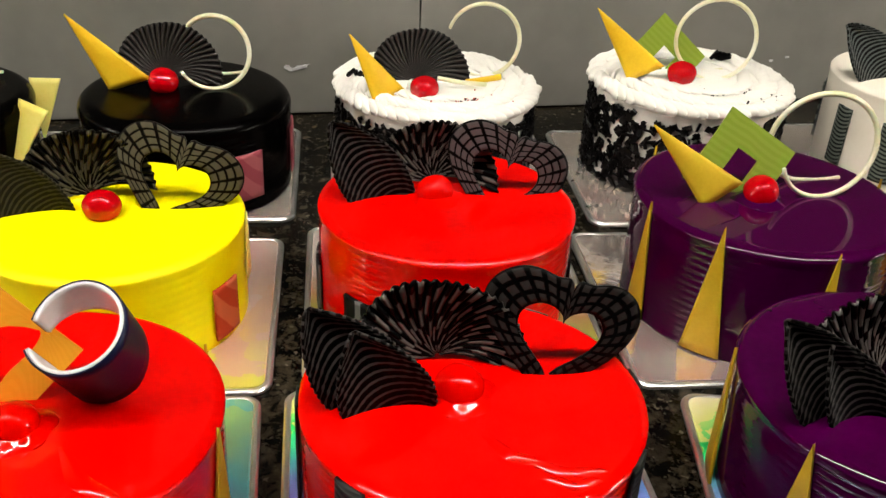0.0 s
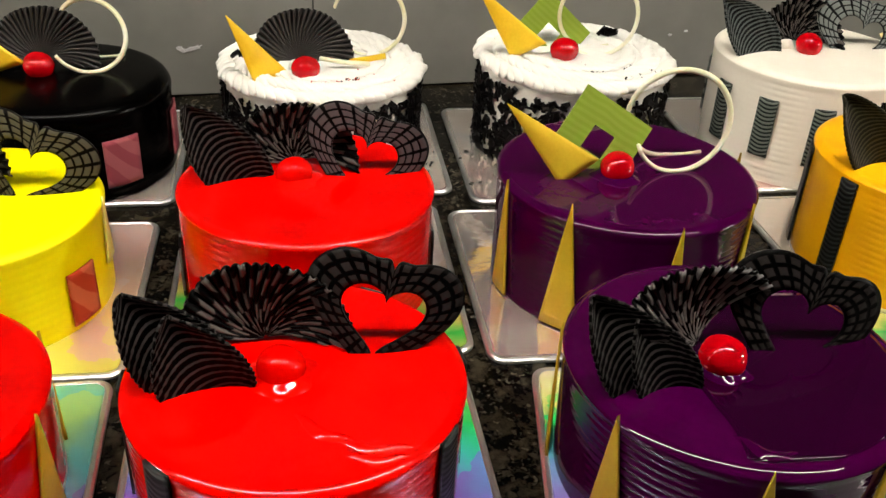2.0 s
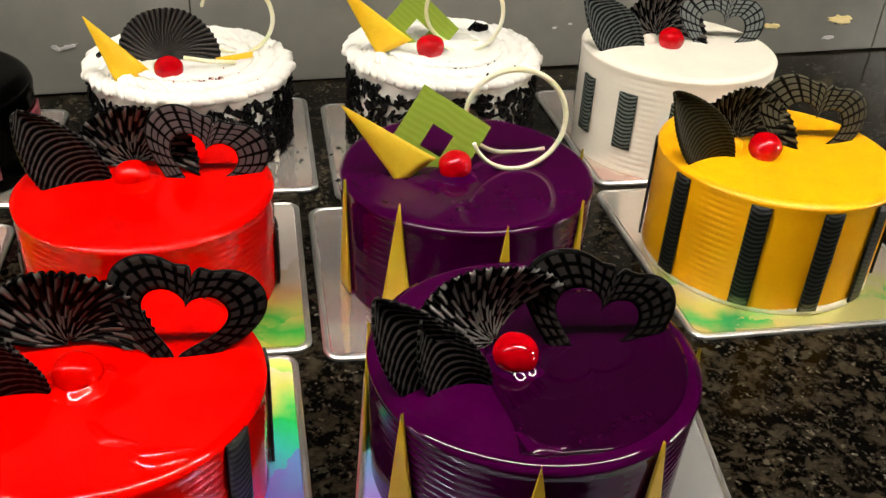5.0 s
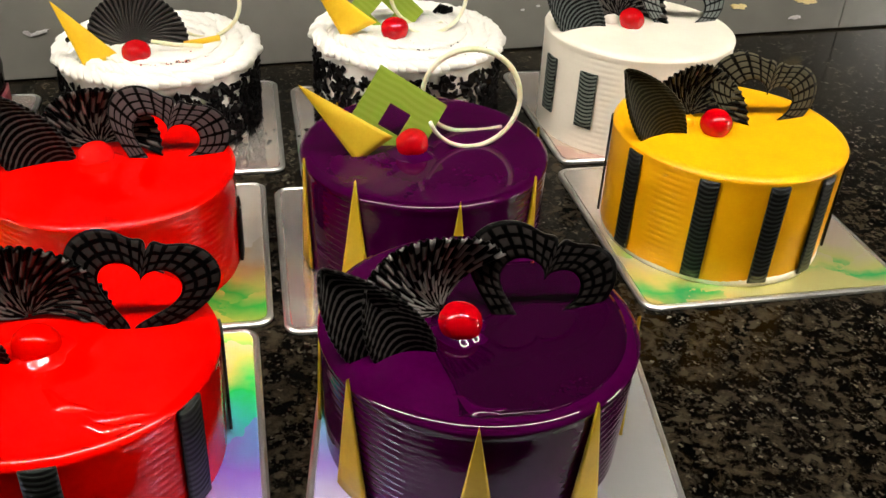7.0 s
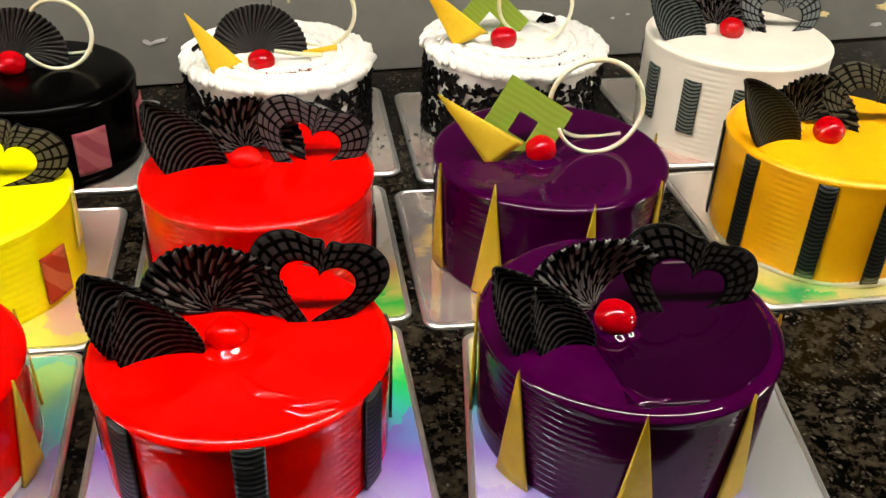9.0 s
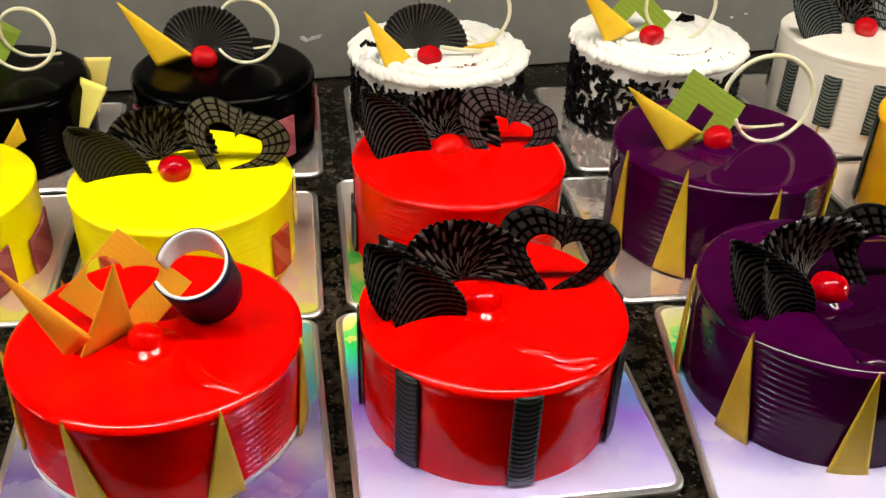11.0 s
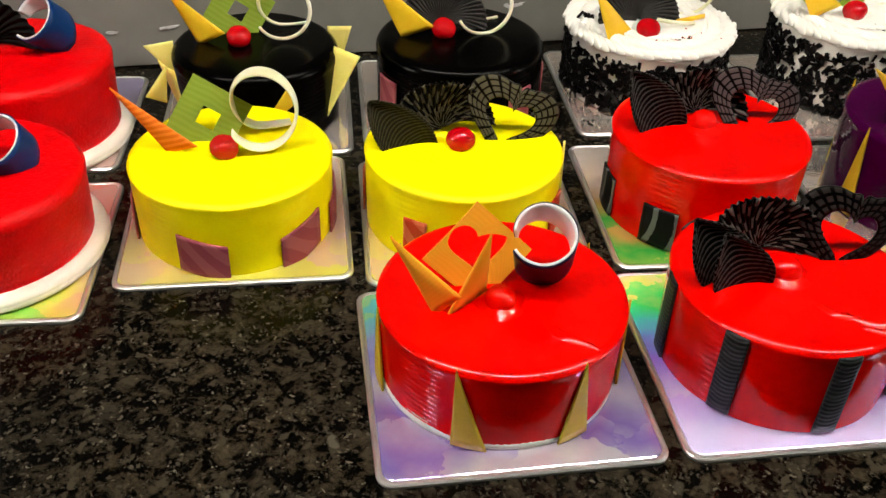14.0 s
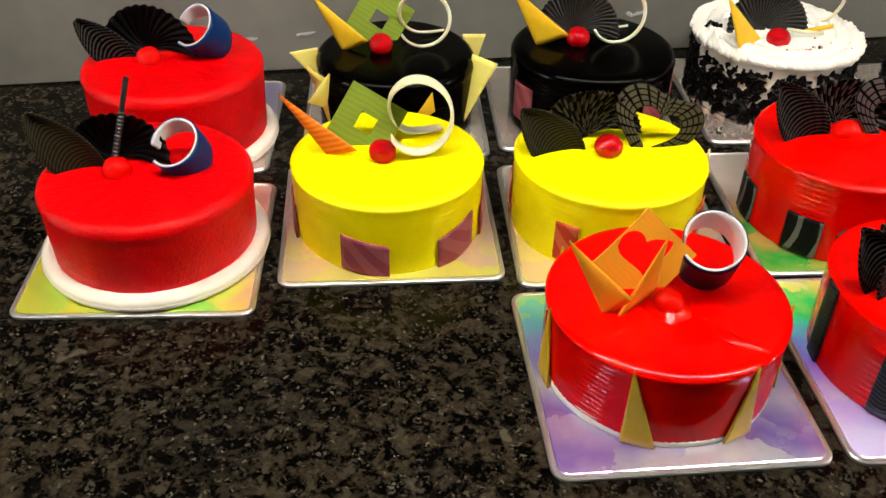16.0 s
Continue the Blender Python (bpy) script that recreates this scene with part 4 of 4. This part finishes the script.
def purple_green_cake():
    cake_board(0.3005, 0.6425, 0.1075, 1.0, SILVER_FOIL, "square silver foil cake board on the granite")
    r, h = 0.0970, 0.0905
    c = cake_at(0.310, 0.644, "glossy dark purple glazed cake with a green square")
    frosting(c, r, h, PURPLE, grooves=16, seed=7)
    green_set(c, h, (mm(-96, -4, 144), mm(-55, -18, 86), mm(-27, -14, 105)),
              (-0.024, 0.004, h + 0.020, 0.0305, 0.0095, 57, 14, 2), (0.036, 0.004, h + 0.038, 0.037, 200, 1.20, 0.034), (-0.012, -0.013), OLIVE_CHOC, 6)
    pool(c, -0.012, -0.013, 0.0105, h, PURPLE)
    for a in (-39, 6, 48, -76, 100, -140):
        wrap(c, r * 0.995, 0.002, h + 0.012 if a == -39 else h + 0.004, a, 8.5 if a == -39 else 6.5, OLIVE_CHOC, "spike", "chocolate_spike", "mustard yellow chocolate spike")


def golden_cake():
    cake_board(0.579, 0.6525, 0.1155, 2.0, GOLD_FOIL, "square silver and lime foil cake board on the granite")
    r, h = 0.0950, 0.098
    c = cake_at(0.565, 0.646, "golden yellow cake with black chocolate strips and a heart")
    cream_base(c, r * 0.985, 0.008)
    frosting(c, r, h, GOLD, grooves=17, depth=0.0004, base=0.004, seed=8)
    dark_set(c, r, h, [(mm(-101, -12, 152), mm(-46, -13, 76), 0.043)], mm(-29, 15, 101), 0.044, (0, 178), mm(29, 8, 107), 0.0490, (-0.019, -0.012), leaf_mat=CHOC_LEAF_FINE, fan_mat=CHOC_FAN_OLIVE, heart_kw=dict(material=CHOC_HEART_OLIVE), seed=7)
    icing_dab(c, -0.038, 0.004, h, GOLD)
    for a in (-72, -32, 0, 29, 64, -112, 110):
        wrap(c, r * 0.995, 0.006, h - 0.006, a, 4.6, CHOC_STRIP, name="chocolate_strip", label="black chocolate strip with fine grey ribs")


# ---- back row ----
def black_green_cake():
    cake_board(-0.362, 0.853, 0.1020, 1.0, SILVER_FOIL, "square silver foil cake board by the wall")
    r, h = 0.0880, 0.0805
    c = cake_at(-0.360, 0.847, "black chocolate glazed cake with a green square and wedges")
    frosting(c, r, h, BLACK_GLAZE, grooves=14, edge=0.012, seed=9)
    green_set(c, h, (mm(-88, 8, 138), mm(-58, -1, 78), mm(-30, -2, 91)),
              (-0.018, 0.030, h + 0.022, 0.029, 0.0085, 57, 20, 2), (0.032, 0.012, h + 0.032, 0.0275, 205, 1.14, 0.042), (-0.016, -0.004), None, 8)
    wrap(c, r * 0.995, 0.014, h + 0.002, -54, 9.0, PALE_CHOC, "wedge", "chocolate_wedge", "pale yellow chocolate wedge", lean=0.016)
    t = 1000 * h
    for a, b, d, material in ((mm(-117, 0, t - 4), mm(-86, 4, t), mm(-88, -4, t - 36), PALE_CHOC), (mm(84, -15, t + 1), mm(111, -30, t - 4), mm(75, -45, t - 66), PALE_CHOC),
                              (mm(76, 40, t), mm(103, 42, t - 1), mm(84, 30, t - 58), PALE_CHOC), (mm(38, -80, t - 12), mm(41, -80, t - 34), mm(8, -89, t - 56), YELLOW_CHOC)):
        tri_plate(c, d, a, b, material, "chocolate_wedge", "pale yellow chocolate wedge", bow=0.0)


def black_fan_cake():
    cake_board(-0.147, 0.870, 0.1025, 1.0, SILVER_FOIL, "square silver foil cake board by the wall")
    r, h = 0.0915, 0.0855
    c = cake_at(-0.140, 0.850, "black chocolate glazed cake with a fan and a yellow triangle")
    frosting(c, r, h, BLACK_GLAZE, grooves=14, edge=0.012, seed=10)
    tri_plate(c, mm(-95, 4, 149), mm(-64, -2, 84), mm(-28, -2, 96), YELLOW_CHOC, "chocolate_triangle", "pointed yellow chocolate triangle")
    fan(c, (-0.016, 0.018, h + 0.006), 0.047, -12, 188, 30, bowl=0.15, material=CHOC_FAN_DARK, label="round pleated dark chocolate fan")
    curl(c, 0.026, 0.016, h + 0.031, 0.030, 205, 1.13, 0.042)
    cherry(c, -0.018, 0.0, h, 0.0125, 9)
    for a in (39, 92, -62):
        wrap(c, r * 0.995, 0.014, 0.056, a, 10.0, PINK_CHOC, name="chocolate_tile", label="dusky pink wood-grained chocolate tile")


def flakes(c, r, h, seed, count):
    """Chocolate flakes pressed all over the side."""
    rnd = random.Random(seed)
    bm = bmesh.new()
    for _ in range(count):
        a = rnd.uniform(0, 2 * math.pi)
        z = rnd.uniform(0.002, h - 0.004)
        if rnd.random() < 0.35 * (z / h) ** 2:
            continue
        w, l, t = rnd.uniform(0.0026, 0.0085), rnd.uniform(0.006, 0.016), rnd.uniform(0.0006, 0.0012)
        m = (Matrix.Rotation(a, 4, "Z") @ Matrix.Translation((r + rnd.uniform(-0.0005, 0.0022), 0, z))
             @ Matrix.Rotation(rnd.uniform(0, 6.28), 4, "X") @ Matrix.Rotation(rnd.uniform(-0.5, 0.5), 4, "Y") @ Matrix.Rotation(rnd.uniform(-0.4, 0.4), 4, "Z"))
        k = [rnd.uniform(0.55, 1.0) for _ in range(4)]
        lo = [bm.verts.new(m @ Vector((-t, sx * w / 2 * q, sz * l / 2 * q))) for (sx, sz), q in zip(((-1, -1), (1, -1), (1, 1), (-1, 1)), k)]
        hi = [bm.verts.new(m @ Vector((t, sx * w / 2 * q * 0.9, sz * l / 2 * q * 0.9))) for (sx, sz), q in zip(((-1, -1), (1, -1), (1, 1), (-1, 1)), k)]
        bm.faces.new(hi)
        bm.faces.new(lo[::-1])
        for i in range(4):
            bm.faces.new((lo[i], lo[(i + 1) % 4], hi[(i + 1) % 4], hi[i]))
    return tagged(part("flake_coating", bm, FLAKE, c, "dark chocolate shavings pressed on the side", smooth=False), kind="stuff")


def crumbs(c, x, y, z, sx, sy, count, seed, material, size=0.0016):
    rnd = random.Random(seed)
    bm = bmesh.new()
    for _ in range(count):
        s = size * rnd.uniform(0.5, 1.3)
        m = Matrix.Translation((x + rnd.gauss(0, sx), y + rnd.gauss(0, sy), z)) @ Euler((rnd.uniform(0, 6), rnd.uniform(0, 6), rnd.uniform(0, 6))).to_matrix().to_4x4()
        bmesh.ops.create_cube(bm, size=s, matrix=m @ Matrix.Diagonal((1.5, 0.7, 0.5, 1)))
    return tagged(part("crumb_sprinkle", bm, material, c, "fine brown crumbs on the cream", smooth=False), kind="stuff")


def gateau(x, y, r, h, seed, with_square, bx, by, label):
    cake_board(bx, by, 0.1075, 1.0, SILVER_FOIL, "square silver foil cake board by the wall")
    c = cake_at(x, y, label)
    rb = r - 0.008
    frosting(c, rb, h, CREAM, grooves=10, depth=0.0, edge=0.006, seed=seed, rough_top=0.0024, dome=0.005, label="whipped cream body")
    shell_ring(c, rb - 0.003, h - 0.003, 62, (0.0150, 0.0056, 0.0062), 58, seed)
    shell_ring(c, rb - 0.020, h + 0.0010, 50, (0.0165, 0.0048, 0.0042), 62, seed + 5)
    shell_ring(c, rb - 0.040, h + 0.0026, 30, (0.0150, 0.0050, 0.0026), 66, seed + 9)
    flakes(c, rb, h - 0.011, seed, 1900)
    t = h + 0.003
    if with_square:
        tri_plate(c, mm(-103, -14, 1000 * t + 64), mm(-67, -22, 1000 * t - 2), mm(-34, -20, 1000 * t + 13), YELLOW_CHOC, "chocolate_triangle", "pointed yellow chocolate triangle")
        square_plate(c, -0.024, 0.014, t + 0.010, 0.030, 0.0085, 47, 16, 2, GREEN_CHOC, "chocolate_square", "grained green chocolate square with a square hole")
        curl(c, 0.020, 0.0, t + 0.034, 0.037, 215, 1.1, 0.026)
        cherry(c, -0.016, -0.020, t - 0.002, 0.0130, seed)
        crumbs(c, 0.022, -0.052, t - 0.001, 0.020, 0.009, 60, seed, FLAKE)
        crumbs(c, 0.040, 0.036, t + 0.006, 0.003, 0.003, 10, seed + 1, FLAKE, 0.006)
    else:
        tri_plate(c, mm(-83, -45, 1000 * t + 54), mm(-61, -54, 1000 * t - 5), mm(-31, -38, 1000 * t), YELLOW_CHOC, "chocolate_triangle", "pointed yellow chocolate triangle")
        fan(c, (-0.017, -0.008, t + 0.001), 0.0475, -14, 190, 30, bowl=0.15, material=CHOC_FAN_DARK, label="round pleated dark chocolate fan")
        curl(c, 0.046, 0.020, t + 0.032, 0.034, 235, 0.80, 0.014, tail=0.0)
        part("chocolate_stick", sweep([Vector(mm(-2, -32, 1000 * t + 11)), Vector(mm(20, -28, 1000 * t + 6)), Vector(mm(44, -24, 1000 * t + 3))], lambda k: (0.0022, 0.0022)), IVORY, c, "ivory white chocolate stick")
        part("chocolate_stick", sweep([Vector(mm(26, -16, 1000 * t + 2)), Vector(mm(44, -13, 1000 * t + 4)), Vector(mm(60, -10, 1000 * t + 6))], lambda k: (0.003, 0.0016)), YELLOW_CHOC, c, "yellow chocolate stick")
        part("cream_dollop", lathe([(0.004, 0.0), (0.0068, 0.003), (0.0066, 0.008), (0.004, 0.0115), (0.0015, 0.0125)], 20), CREAM, c, "small white cream dollop", m=pose(-0.024, -0.034, t - 0.002))
        cherry(c, -0.015, -0.043, t - 0.003, 0.0130, seed)
        crumbs(c, 0.018, -0.054, t - 0.001, 0.016, 0.007, 70, seed, BRICK_CHOC)
        crumbs(c, 0.026, -0.058, t - 0.001, 0.012, 0.005, 20, seed + 1, FLAKE)
        crumbs(c, -0.078, 0.0, t + 0.002, 0.003, 0.004, 8, seed + 2, FLAKE, 0.005)


def white_cake():
    cake_board(0.580, 0.896, 0.1155, 2.0, SILVER_FOIL, "square silver foil cake board by the wall")
    r, h = 0.0960, 0.1065
    c = cake_at(0.564, 0.865, "white iced cake with grey ribbed chocolate strips and heart")
    frosting(c, r, h, WHITE, grooves=18, depth=0.0004, seed=11)
    dark_set(c, r, h, [(mm(-104, -6, 156), mm(-40, -6, 87), 0.047)], mm(-16, 16, 110), 0.045, (0, 178), mm(44, 5, 114), 0.0465, (-0.012, -0.006), leaf_mat=CHOC_LEAF_GREY, heart_kw=dict(material=CHOC_HEART_GREY), seed=10)
    icing_dab(c, -0.028, 0.008, h, WHITE)
    for a in (-78, -47, -17, 17, 100, -125):
        wrap(c, r * 0.995, 0.026, h - 0.024, a, 5.6, CHOC_STRIP_GREY, name="chocolate_strip", label="grey chocolate strip with dark ribs")


CHOC_LEAF_GREY = striped("grey_printed_chocolate_leaf", (0.004, 0.005, 0.005), (0.075, 0.082, 0.080), 72.0, 1.4, share=0.6)
CHOC_HEART_GREY = striped("grey_netted_chocolate_heart", (0.004, 0.005, 0.005), (0.15, 0.16, 0.155), 34.0, 1.0, share=0.14, cross=62.0)
CHOC_STRIP_GREY = striped("grey_ribbed_chocolate_strip", (0.010, 0.012, 0.012), (0.12, 0.135, 0.12), 80.0, 0.8, axis="Y", share=0.40)

crown_cake()
strip_cake()
spike_cake()
velvet_cake(-0.581, 0.599, -0.5855, 0.599, True, 12, LIME_FOIL, "square lime and yellow foil cake board on the granite", 0.0, 0.005, 0.080)
yellow_green_cake()
yellow_fan_cake()
red_fan_cake()
purple_green_cake()
golden_cake()
velvet_cake(-0.593, 0.798, -0.5975, 0.829, False, 13, LILAC_FOIL, "square lilac foil cake board by the wall", 0.0, 0.006, 0.092)
black_green_cake()
black_fan_cake()
gateau(0.0865, 0.901, 0.1010, 0.0800, 21, False, 0.0935, 0.8880, "white cream cake with chocolate flakes and a dark fan")
gateau(0.331, 0.893, 0.1000, 0.0930, 22, True, 0.3225, 0.8725, "white cream cake with chocolate flakes and a green square")
white_cake()


def fallen(x, y, sx, sy, count, seed, label):
    """Loose flakes lying on a cake board."""
    rnd = random.Random(seed)
    bm = bmesh.new()
    for _ in range(count):
        s = rnd.uniform(0.001, 0.003)
        m = Matrix.Translation((rnd.uniform(-sx, sx), rnd.uniform(-sy, sy), 0.0006)) @ Matrix.Rotation(rnd.uniform(0, 6.28), 4, "Z")
        bmesh.ops.create_cube(bm, size=1.0, matrix=m @ Matrix.Diagonal((s * 1.6, s, 0.0012, 1)))
    ob = part("fallen_flake_scatter", bm, FLAKE, smooth=False, m=pose(x, y, BOARD))
    return tagged(ob, label, "crumbs", kind="stuff")


fallen(0.190, 0.850, 0.008, 0.050, 7, 31, "loose dark chocolate flakes fallen on the silver board")
fallen(0.226, 0.830, 0.008, 0.040, 6, 32, "loose dark chocolate flakes fallen on the silver board")
fallen(0.0, 0.800, 0.012, 0.010, 6, 33, "loose dark chocolate flakes fallen on the silver board")
